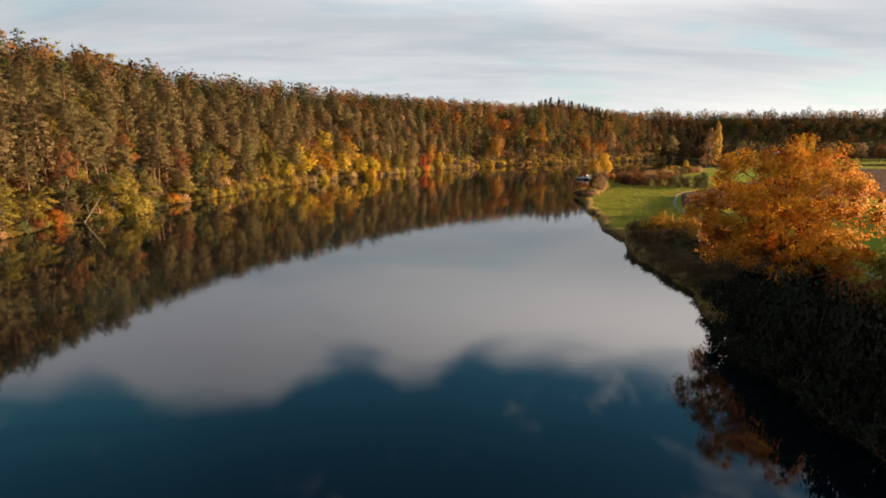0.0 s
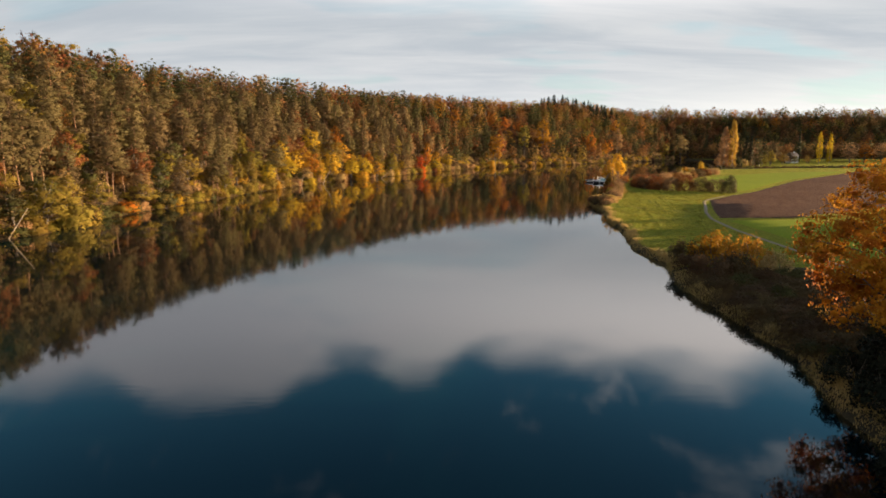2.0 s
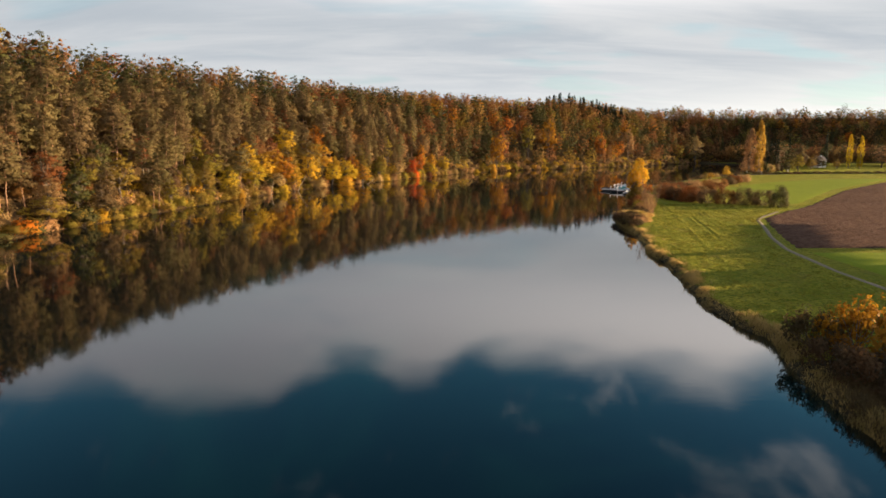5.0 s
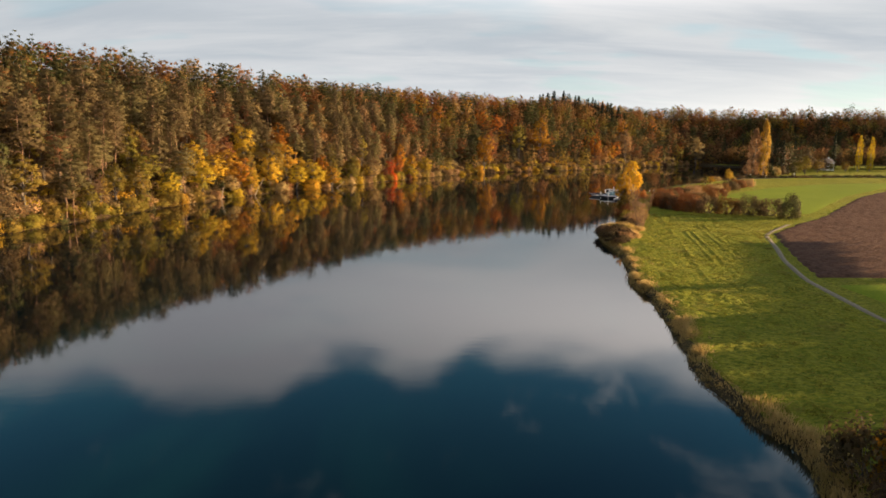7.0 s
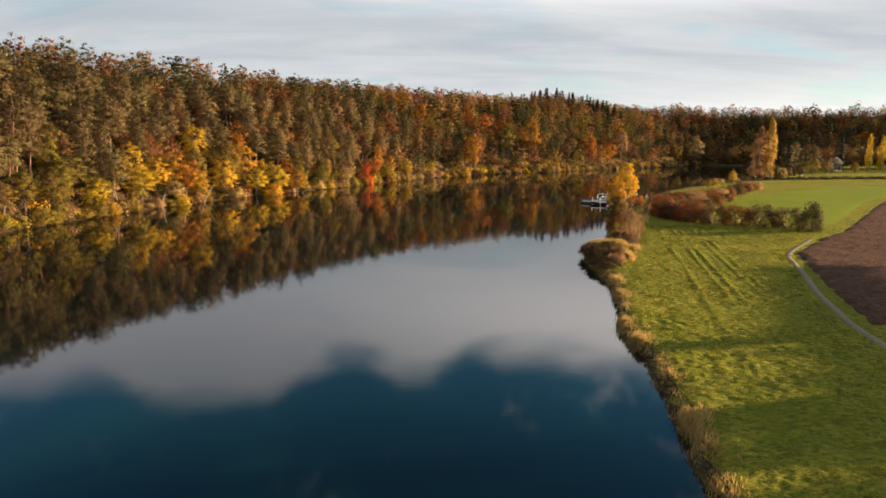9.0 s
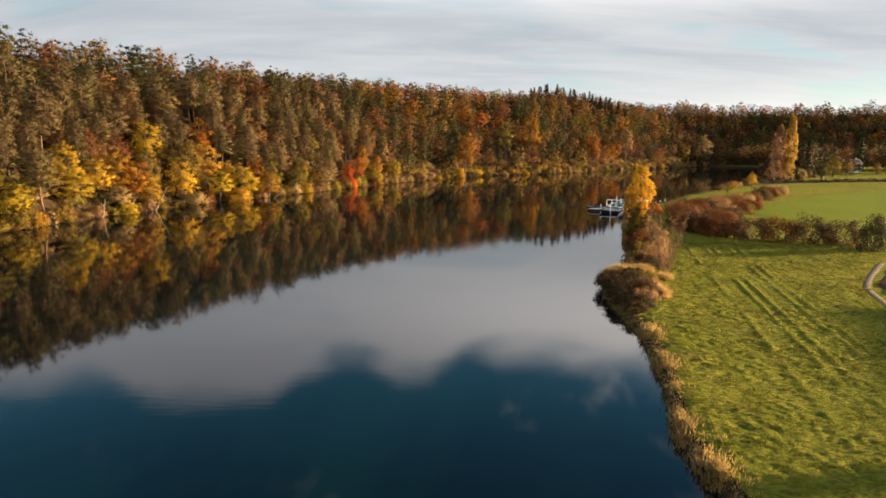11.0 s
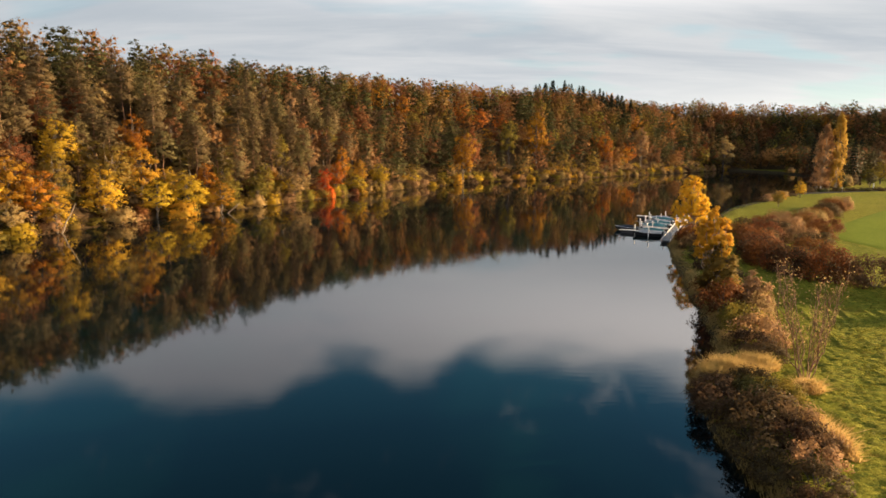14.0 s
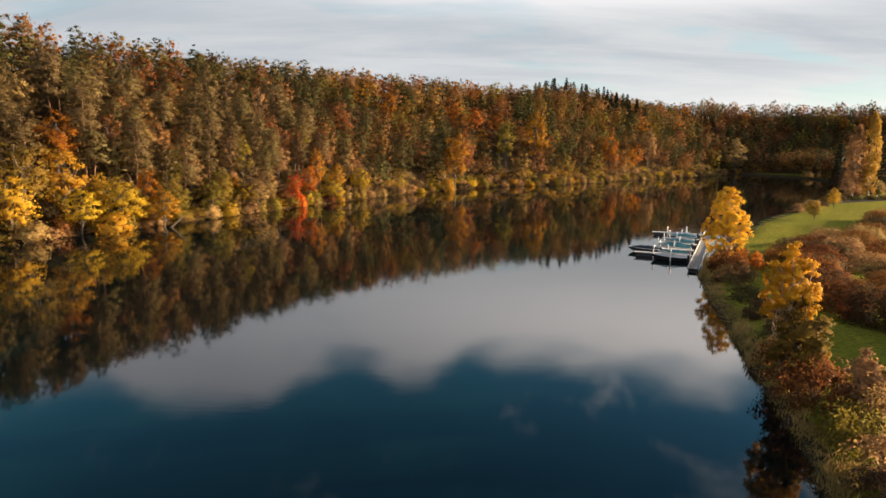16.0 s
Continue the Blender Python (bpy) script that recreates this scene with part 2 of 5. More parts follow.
GREY_COVER = plain_material("grey_tarpaulin", (0.42, 0.44, 0.46), 0.7, 0.25)
WALL_WHITE = plain_material("white_render", (0.78, 0.77, 0.74), 0.85, 0.12)
ROOF_GREY = plain_material("grey_roof_tiles", (0.17, 0.14, 0.13), 0.8, 0.4, 4.0)
DARK_GLASS = plain_material("dark_window_glass", (0.03, 0.035, 0.04), 0.08, 0.2)
ROAD = soil_material("road_asphalt", (0.04, 0.04, 0.04), (0.075, 0.07, 0.065), 0.02, 4.0)


# ---- mesh helpers ----
def raw_mesh(name, verts, faces, mats, slot=None, smooth=False, normals=None):
    """A mesh from an array of places and an array of faces, all of three or all of four corners."""
    me = bpy.data.meshes.new(name)
    verts, faces = np.asarray(verts, np.float32), np.asarray(faces, np.int32)
    k = faces.shape[1]
    me.vertices.add(len(verts))
    me.vertices.foreach_set("co", verts.ravel())
    me.loops.add(faces.size)
    me.loops.foreach_set("vertex_index", faces.ravel())
    me.polygons.add(len(faces))
    me.polygons.foreach_set("loop_start", np.arange(0, faces.size, k, dtype=np.int32))
    if slot is not None:
        me.polygons.foreach_set("material_index", np.asarray(slot, np.int32))
    if smooth:
        me.polygons.foreach_set("use_smooth", np.ones(len(faces), bool))
    me.update(calc_edges=True)
    if normals is not None:
        me.polygons.foreach_set("use_smooth", np.ones(len(faces), bool))
        me.normals_split_custom_set_from_vertices(np.asarray(normals, np.float32))
    for m in mats:
        me.materials.append(m)
    return me


def joined(pieces):
    """One pair of arrays from several of verts and faces."""
    verts, faces, n = [], [], 0
    for v, f in pieces:
        verts.append(v)
        faces.append(f + n)
        n += len(v)
    return np.concatenate(verts), np.concatenate(faces)


def child(name, me, parent, label=""):
    ob = new(name, me)
    ob.parent = parent
    if label:
        tagged(ob, label)
    return ob


def part(name, bm, material, parent, label=""):
    me = bpy.data.meshes.new(name)
    bm.to_mesh(me)
    bm.free()
    me.materials.append(material)
    return child(name, me, parent, label)


def block(sx, sy, sz, x=0.0, y=0.0, z=0.0, bevel=0.02):
    bm = bmesh.new()
    bmesh.ops.create_cube(bm, size=1.0, matrix=Matrix.Translation((x, y, z)) @ Matrix.Diagonal((sx, sy, sz, 1)))
    if bevel:
        bmesh.ops.bevel(bm, geom=bm.edges[:], offset=bevel, segments=1, affect="EDGES")
    return bm


def unit(v):
    return v / np.maximum(np.linalg.norm(v, axis=-1, keepdims=True), 1e-9)


def leaves(centres, radii, per, size, rng, lift=0.3, long=1.5, bumpy=0.75, rough=0.24):
    """Single leaf sprays (bent pairs of triangles) scattered in clumps round the centres."""
    centres = np.repeat(centres, per, axis=0)
    radii = np.repeat(np.broadcast_to(radii, (len(centres) // per, 3)), per, axis=0)
    n = len(centres)
    off = unit(rng.normal(size=(n, 3))) * rng.uniform(0.35, 1.0, (n, 1)) ** 0.6
    at = centres + off * radii
    heart, spread = centres.mean(0), centres.std(0) + 0.3
    out = unit((at - heart) / spread)
    soft = unit(off * bumpy + out * 0.8 + (0, 0, lift) + rng.normal(size=(n, 3)) * rough)
    normal = unit(soft + rng.normal(size=(n, 3)) * 0.5)
    side = unit(np.cross(normal, rng.normal(size=(n, 3))))
    along = np.cross(normal, side)
    s = size * rng.uniform(0.6, 1.35, (n, 1))
    v = np.stack([at - along * s * long / 2, at + side * s * 0.5 + normal * s * 0.12, at + along * s * long / 2, at - side * s * 0.5 + normal * s * 0.12], 1)
    return v.reshape(-1, 3), np.arange(4 * n).reshape(-1, 4), np.repeat(soft, 4, 0)


BOX = unit(np.array([(x, y, z) for x in (-1, 1) for y in (-1, 1) for z in (-1, 1)], float))
BOX_FACES = np.array([(0, 1, 3, 2), (4, 6, 7, 5), (0, 4, 5, 1), (2, 3, 7, 6), (0, 2, 6, 4), (1, 5, 7, 3)])


def puffs(centres, radii, per, leaf, rng, lift=0.3, soft=0.5, inner=0.4, long=1.5, comb=0.0):
    """Clumps of foliage: loose leaf sprays, shaded as one rounded clump, round a small dense heart."""
    centres = np.asarray(centres, float)
    n = len(centres)
    radii = np.broadcast_to(radii, (n, 3)).astype(float)
    heart, spread = centres.mean(0), centres.std(0) * 1.4 + 0.3
    out = unit((centres - heart) / spread)
    dent = rng.uniform(0.7, 1.2, (n, 8, 1))
    body = centres[:, None] + BOX[None] * dent * radii[:, None] * inner
    body_n = unit(BOX[None] * soft + out[:, None] * 0.8 + (0, 0, lift))
    faces = (BOX_FACES[None] + (np.arange(n) * 8)[:, None, None]).reshape(-1, 4)
    c, r, o = (np.repeat(a, per, axis=0) for a in (centres, radii, out))
    m = n * per
    off = unit(rng.normal(size=(m, 3)))
    at = c + off * r * rng.uniform(0.25, 1.06, (m, 1)) ** 0.8
    turned = unit(off * soft + o * 0.8 + (0, 0, lift) + rng.normal(size=(m, 3)) * 0.12)
    normal = unit(turned + rng.normal(size=(m, 3)) * 0.45)
    side = unit(np.cross(normal, rng.normal(size=(m, 3)) + (off * (1, 1, 0.4) + o * 0.5) * comb))
    along = np.cross(normal, side)
    s = leaf * rng.uniform(0.6, 1.35, (m, 1))
    spray = np.stack([at - along * s * long / 2, at + side * s * 0.5 + normal * s * 0.12, at + along * s * long / 2, at - side * s * 0.5 + normal * s * 0.12], 1)
    v = np.concatenate([body.reshape(-1, 3), spray.reshape(-1, 3)])
    f = np.concatenate([faces, np.arange(4 * m).reshape(-1, 4) + n * 8])
    return v, f, np.concatenate([body_n.reshape(-1, 3), np.repeat(turned, 4, 0)])


def tube(points, radii, sides=6):
    points = np.asarray(points, float)
    ways = unit(np.gradient(points, axis=0))
    a = unit(np.cross(ways, (0.31, 0.87, 0.39)))
    b = np.cross(ways, a)
    turn = np.linspace(0, 2 * np.pi, sides, endpoint=False)
    ring = a[:, None] * np.cos(turn)[:, None] + b[:, None] * np.sin(turn)[:, None]
    v = (points[:, None] + ring * np.asarray(radii)[:, None, None]).reshape(-1, 3)
    i, j = np.meshgrid(np.arange(len(points) - 1), np.arange(sides), indexing="ij")
    k = (j + 1) % sides
    f = np.stack([i * sides + j, i * sides + k, (i + 1) * sides + k, (i + 1) * sides + j], -1).reshape(-1, 4)
    return v, f


def limb(start, end, r0, r1, rng, bend=0.08, steps=4, sides=5):
    start, end = np.asarray(start, float), np.asarray(end, float)
    t = np.linspace(0, 1, steps + 1)[:, None]
    length = np.linalg.norm(end - start)
    p = start + (end - start) * t + rng.normal(size=(steps + 1, 3)) * bend * length * np.sin(t * np.pi)
    return tube(p, np.linspace(r0, r1, steps + 1), sides)


# ---- plants: each builder gives the mesh data of a trunk and of a crown ----
def broadleaf(seed, h, w, bare=0.25, clumps=60, per=20, leaf=0.5, point=0.0, boughs=10, loose=0.24, puff=0.1, inner=0.4):
    """A leafy tree: limbs fork from the trunk into a crown of many rounded clumps with an uneven outline."""
    rng = np.random.default_rng(seed)
    z0 = h * bare
    lean = rng.normal(size=2) * 0.03 * h
    top = np.array([lean[0], lean[1], h * 0.86])
    wood = [limb((0, 0, -0.8), top, 0.017 * h + 0.06, 0.03, rng, 0.03, 7, 7)]
    turn = np.arange(boughs) * 2.4 + rng.uniform(0, 6)
    rise = np.linspace(-0.75, 0.95, boughs) + rng.normal(size=boughs) * 0.08
    flat = np.sqrt(np.clip(1 - rise**2, 0.02, 1))
    lobes = np.stack([np.cos(turn) * flat, np.sin(turn) * flat, rise], 1) * rng.uniform(0.6, 0.92, (boughs, 1))
    lobes = np.concatenate([lobes, rng.normal(size=(max(2, boughs // 4), 3)) * 0.22])
    c = lobes[np.arange(clumps) % len(lobes)] + rng.normal(size=(clumps, 3)) * loose * (1, 1, 0.6)
    c = c / np.maximum(1, np.linalg.norm(c, axis=1, keepdims=True) / 1.0)
    c[:, :2] *= 1 - point * np.clip(c[:, 2:], -1, 1)

    def laid(q):
        return q * (w / 2 * 0.88, w / 2 * 0.88, (h - z0) / 2 * 0.9) + (lean[0], lean[1], (h + z0) / 2)

    c, lobes = laid(c), laid(lobes)
    size = np.clip(puff * w * rng.uniform(0.7, 1.35, (clumps, 1)), 0.35, 3.0) * (1, 1, 0.8)
    crown = puffs(c, size, per, leaf, rng, inner=inner)
    for k, q in enumerate(lobes):
        t = np.clip((q[2] - z0 * 0.6) / (h * 0.9) * 0.72, 0.12, 0.85)
        wood.append(limb(np.array([0, 0, -0.8]) * (1 - t) + top * t, q, 0.008 * h * (1.2 - t), 0.03, rng, 0.07, 4, 5))
        for j in range(k, clumps, len(lobes) * max(1, clumps // 60)):
            wood.append(limb(q, c[j], 0.035, 0.012, rng, 0.08, 2, 3))
    return joined(wood), crown


def pine(seed, h, w, bare=0.3, whorls=11, per=40, leaf=0.2):
    """A pine: a tall stem, bare below, and rounded, flattened cushions of needles on level boughs."""
    rng = np.random.default_rng(seed)
    lean = rng.normal(size=2) * 0.025 * h
    top = np.array([lean[0], lean[1], h])
    wood = [limb((0, 0, -0.8), top * 0.97, 0.011 * h + 0.05, 0.03, rng, 0.012, 6, 6)]
    centres, radii = [], []
    for k in range(whorls):
        t = k / (whorls - 1)
        reach = w / 2 * math.sqrt(max(0.02, 1 - ((t - 0.3) / 0.74) ** 2)) * rng.uniform(0.8, 1.1)
        count = 6 if t < 0.75 else 4 if t < 0.95 else 2
        for a in rng.uniform(0, 2 * np.pi) + np.arange(count) * 2 * np.pi / count + rng.normal(size=count) * 0.35:
            if rng.random() < 0.16 and t < 0.6:
                continue
            r = reach * rng.uniform(0.45, 1.08)
            foot = top * (bare + (0.965 - bare) * t) + (0, 0, rng.normal() * 0.02 * h)
            tip = foot + (np.cos(a) * r, np.sin(a) * r, r * rng.uniform(-0.05, 0.25))
            if k % 2 == 0:
                wood.append(limb(foot, tip, 0.05, 0.015, rng, 0.05, 2, 3))
            big = (0.5 + 0.22 * reach) * rng.uniform(0.75, 1.3)
            centres.append(foot + (tip - foot) * 0.82)
            radii.append((big * 1.15, big * 1.15, big * 0.62))
    for k in range(7):
        a = rng.uniform(0, 2 * np.pi)
        foot = top * rng.uniform(bare * 0.35, bare)
        wood.append(limb(foot, foot + (np.cos(a) * 1.2, np.sin(a) * 1.2, 0.1), 0.035, 0.01, rng, 0.05, 2, 3))
    return joined(wood), puffs(centres, np.array(radii), per, leaf, rng, 0.35, 0.4, 0.42, 2.6, 1.4)


def spruce(seed, h, w, bare=0.08, whorls=16, per=7, leaf=0.5):
    """A spruce: a cone of drooping boughs."""
    rng = np.random.default_rng(seed)
    wood = [limb((0, 0, -0.8), (0, 0, h), 0.012 * h + 0.05, 0.02, rng, 0.005, 4, 6)]
    centres, radii = [], []
    for k in range(whorls):
        t = k / (whorls - 1)
        z, reach = h * (bare + (0.97 - bare) * t), w / 2 * (1 - t) ** 0.85 + 0.2
        for a in rng.uniform(0, 6.3) + np.arange(6) * np.pi / 3 + rng.normal(size=6) * 0.25:
            q = reach * rng.uniform(0.7, 1.15)
            for s in (0.45, 0.85):
                centres.append((np.cos(a) * q * s, np.sin(a) * q * s, z - q * s * 0.25))
                radii.append((q * 0.26 + 0.15, q * 0.26 + 0.15, 0.35))
    return joined(wood), leaves(np.array(centres), np.array(radii), per, leaf, rng, 0.5, 1.8)


def poplar(seed, h, w, clumps=130, per=44, leaf=0.34):
    """A Lombardy poplar: steep boughs in a narrow spindle."""
    rng = np.random.default_rng(seed)
    t = rng.uniform(0.06, 1.0, clumps)
    r = w / 2 * np.sin(np.pi * np.clip(t * 0.86 + 0.12, 0, 1)) ** 0.7 * rng.uniform(0.2, 1.0, clumps) ** 0.6
    a = rng.uniform(0, 2 * np.pi, clumps)
    c = np.stack([np.cos(a) * r, np.sin(a) * r, t * h * 0.96], 1)
    wood = [limb((0, 0, -0.8), (0, 0, h * 0.95), 0.014 * h, 0.03, rng, 0.01, 5, 6)]
    for k in rng.choice(clumps, 30, replace=False):
        foot = np.array([0, 0, max(0.5, c[k, 2] - 3.5 * (r[k] + 0.4))])
        wood.append(limb(foot, c[k], 0.06, 0.02, rng, 0.04, 3, 4))
    return joined(wood), leaves(c, np.array([[0.65, 0.65, 1.5]]) * rng.uniform(0.7, 1.3, (clumps, 1)), per, leaf, rng, 0.5, 1.7)


def shrub(seed, l, w, h, clumps=40, per=40, leaf=0.22, stems=14, rounded=False):
    """A shrub or a stretch of hedge, along x, from the ground up."""
    rng = np.random.default_rng(seed)
    d = unit(rng.normal(size=(clumps, 3)))
    d[:, 2] = np.abs(d[:, 2])
    box = np.sign(d) * np.abs(d) ** 0.75 * rng.uniform(0.55, 1.0, (clumps, 1)) ** 0.5
    c = box * (l / 2 * 0.9, w / 2 * 0.85, h * 0.86 * rng.uniform(0.8, 1.0))
    c[:, 2] = np.maximum(c[:, 2] * rng.uniform(0.85, 1.1, clumps), 0.25)
    size = np.clip(min(w, h) * 0.2, 0.3, 1.2) * rng.uniform(0.7, 1.4, (clumps, 1)) * (1, 1, 0.85)
    wood = []
    for k in range(stems):
        q = c[rng.integers(clumps)]
        foot = np.array([q[0] * 0.12, q[1] * 0.12, -0.3])
        wood.append(limb(foot, q + (0, 0, rng.uniform(0, 0.5)), 0.045, 0.01, rng, 0.08, 3, 4))
    if rounded:
        return joined(wood), puffs(c, size * 1.25, per, leaf, rng, 0.3, 0.5)
    return joined(wood), leaves(c, size, per, leaf, rng, 0.3, 1.5)


def bare_tree(seed, h, w, stems=7, twigs=26):
    """Bare upright stems, forking into fine twigs."""
    rng = np.random.default_rng(seed)
    wood, centres = [], []
    for k in range(stems):
        a = 2 * np.pi * k / stems + rng.normal() * 0.4
        r = w / 2 * rng.uniform(0.3, 1.0)
        tip = np.array([np.cos(a) * r, np.sin(a) * r, h * rng.uniform(0.7, 1.0)])
        foot = np.array([np.cos(a) * 0.12, np.sin(a) * 0.12, -0.4])
        wood.append(limb(foot, tip, 0.055, 0.012, rng, 0.03, 6, 5))
        for _ in range(twigs):
            t = rng.uniform(0.25, 1.0)
            p = foot + (tip - foot) * t
            b = rng.uniform(0, 2 * np.pi)
            q = p + np.array([np.cos(b) * 0.5, np.sin(b) * 0.5, rng.uniform(0.7, 1.6)]) * rng.uniform(0.5, 1.5)
            wood.append(limb(p, q, 0.018, 0.006, rng, 0.05, 2, 3))
            centres.append(q)
    return joined(wood), leaves(np.array(centres), (0.35, 0.35, 0.5), 2, 0.09, rng, 0.4, 1.8)


def tree_meshes(kind, wood, crown, bark, leaf):
    return (raw_mesh(kind + "_trunk", *wood, [bark], smooth=True), raw_mesh(kind + "_crown", crown[0], crown[1], [leaf], normals=crown[2]))


def plant(name, meshes, x, y, z, turn=0.0, size=1.0, tall=1.0, leaf=None, label="", category="tree", group="", wood="trunk", top="crown"):
    """A plant at its foot: an empty that holds its trunk and its crown."""
    thing = new(name)
    thing.matrix_world = Matrix.LocRotScale((x, y, z), Euler((0, 0, turn)), (size, size, size * tall))
    child(wood, meshes[0], thing)
    crown = child(top, meshes[1], thing)
    if leaf:
        crown.material_slots[0].link = "OBJECT"
        crown.material_slots[0].material = leaf
    return tagged(thing, label, category, group)


# ---- the lay of the land ----
WEST_SHORE = [(-92, -420), (-90, 60), (-88, 129), (-89, 148), (-82, 163), (-84, 186), (-77, 220), (-70, 253), (-66, 272), (-57, 305), (-47, 332), (-34, 355),
              (-22, 376), (-7, 405), (14, 441), (32, 464), (49, 485), (87, 508), (130, 546), (187, 590), (217, 620)]
EAST_SHORE = [(236, 580), (230, 520), (200, 466), (172, 440), (129, 392), (109, 368), (95, 345), (84, 330), (76, 316), (70, 303), (65, 286), (62, 274), (59, 263),
              (56, 250), (53, 240), (47, 231), (45.5, 222), (45, 214), (45, 206), (43, 194), (40, 181), (40, 171), (39, 165), (38, 157), (35.5, 144), (36, 135),
              (37, 130), (34.5, 121), (33, 110), (33, 97), (33, 84), (30, 72), (28, 50), (27, 0), (27, -420)]
WOOD_EDGE = WEST_SHORE + [(330, 610), (520, 600), (900, 560), (4200, 300)]


def to_line(p, line):
    """How far each place lies from a line of corners."""
    best = np.full(len(p), 1e9)
    for a, b in zip(np.array(line[:-1], float), np.array(line[1:], float)):
        u = b - a
        t = np.clip(((p - a) @ u) / (u @ u), 0, 1)
        best = np.minimum(best, np.hypot(*(p - a - t[:, None] * u).T))
    return best


def on_line(p, line):
    """The nearest place on a line of corners."""
    best, out = np.full(len(p), 1e9), p.copy()
    for a, b in zip(np.array(line[:-1], float), np.array(line[1:], float)):
        u = b - a
        t = np.clip(((p - a) @ u) / (u @ u), 0, 1)
        q = a + t[:, None] * u
        d = np.hypot(*(p - q).T)
        out[d < best] = q[d < best]
        best = np.minimum(best, d)
    return out


def inside(p, ring):
    hit = np.zeros(len(p), bool)
    for (x0, y0), (x1, y1) in zip(ring, ring[1:] + ring[:1]):
        cross = (y0 > p[:, 1]) != (y1 > p[:, 1])
        if y0 != y1:
            hit ^= cross & (p[:, 0] < (x1 - x0) * (p[:, 1] - y0) / (y1 - y0) + x0)
    return hit


LAKE = WEST_SHORE + EAST_SHORE
WOODS = WOOD_EDGE + [(4200, 4200), (-4200, 4200), (-4200, -420)]


def waves(x, y, s, seed):
    """Cheap smooth relief, about -1 to 1."""
    r = np.random.default_rng(seed)
    out = 0
    for _ in range(5):
        a, ph, k = r.uniform(0, 6.28), r.uniform(0, 6.28), r.uniform(0.5, 1.6) / s
        out = out + np.sin((x * np.cos(a) + y * np.sin(a)) * k + ph)
    return out / 3


def ground_height(x, y):
    p = np.stack([np.ravel(x), np.ravel(y)], 1).astype(float)
    x, y = p.T
    lake, woods = inside(p, LAKE), inside(p, WOODS)
    d = to_line(p, LAKE + LAKE[:1])
    e = to_line(p, WOOD_EDGE)
    crest = 35.5 + 6 * np.clip((x - 190) / 60, 0, 1) + 2.5 * np.clip((330 - y) / 120, 0, 1) + 4 * np.exp(-(((y - 365) / 55) ** 2)) - 2.5 * np.clip((y - 420) / 150, 0, 1) + 2.0 * waves(x, y, 60, 3)
    hill = crest * np.sin(np.pi / 2 * np.clip((e - 2) / (62 + 40 * np.clip((x - 215) / 40, 0, 1)), 0, 1)) + np.clip(e, 0, 3) * 0.2 + 4.5 * np.exp(-((x - 114) ** 2 + (y - 598) ** 2) / 1500) - np.clip(e - 300, 0, 3000) * 0.01
    flat = 1.0 * (1 - np.exp(-d / 0.35)) + 0.12 * waves(x, y, 9, 5) * np.clip(d / 6, 0, 1) + np.clip(d - 60, 0, 4000) * 0.002
    return np.where(lake, -np.minimum(0.15 + 0.35 * d, 5.0), np.where(woods, hill, flat)), lake, woods, d


def height(x, y):
    return float(ground_height([x], [y])[0][0])


def steps(*spans):
    out = []
    for a, b, s in spans:
        out += list(np.arange(a, b, s))
    return np.array(out + [spans[-1][1]])


def build_ground():
    far = np.array([150, 340, 620, 1100, 1900, 3000])
    xs = np.r_[-130 - far[::-1] * 1.3, steps((-130, 28, 3.5), (28, 112, 1.2), (112, 330, 4.0), (330, 640, 8.0)), 640 + far * 1.2]
    ys = np.r_[-60 - far[::-1][2:] * 1.2, steps((-60, 50, 5.0), (50, 330, 1.4), (330, 720, 4.5)), 720 + far * 1.1]
    gx, gy = np.meshgrid(xs, ys)
    z, lake, woods, d = ground_height(gx, gy)
    v = np.stack([gx.ravel(), gy.ravel(), z], 1)
    nx = len(xs)
    i, j = np.meshgrid(np.arange(len(ys) - 1), np.arange(nx - 1), indexing="ij")
    f = np.stack([i * nx + j, i * nx + j + 1, (i + 1) * nx + j + 1, (i + 1) * nx + j], -1).reshape(-1, 4)
    slot = np.where(lake[f].all(1), 1, np.where(woods[f].any(1), 0, np.where((d[f].mean(1) < 0.6) | lake[f].any(1) | ((gy.ravel()[f].mean(1) < 122) & (gx.ravel()[f].mean(1) < 54)), 3, 2)))
    ground = new("ground", raw_mesh("ground", v, f, [FOREST_FLOOR, LAKE_BED, MEADOW, BANK_SOIL], slot, True))
    tagged(ground, "mown green lakeside meadow and steep wooded slope", "ground", kind="structure")
    w = np.array([(-140, -430, 0), (420, -430, 0), (420, 660, 0), (-140, 660, 0)], float)
    water = new("water", raw_mesh("water", w, np.array([[0, 1, 2, 3]]), [WATER]))
    tagged(water, "still dark teal lake mirroring the clouds and woods", "lake", kind="structure")


build_ground()


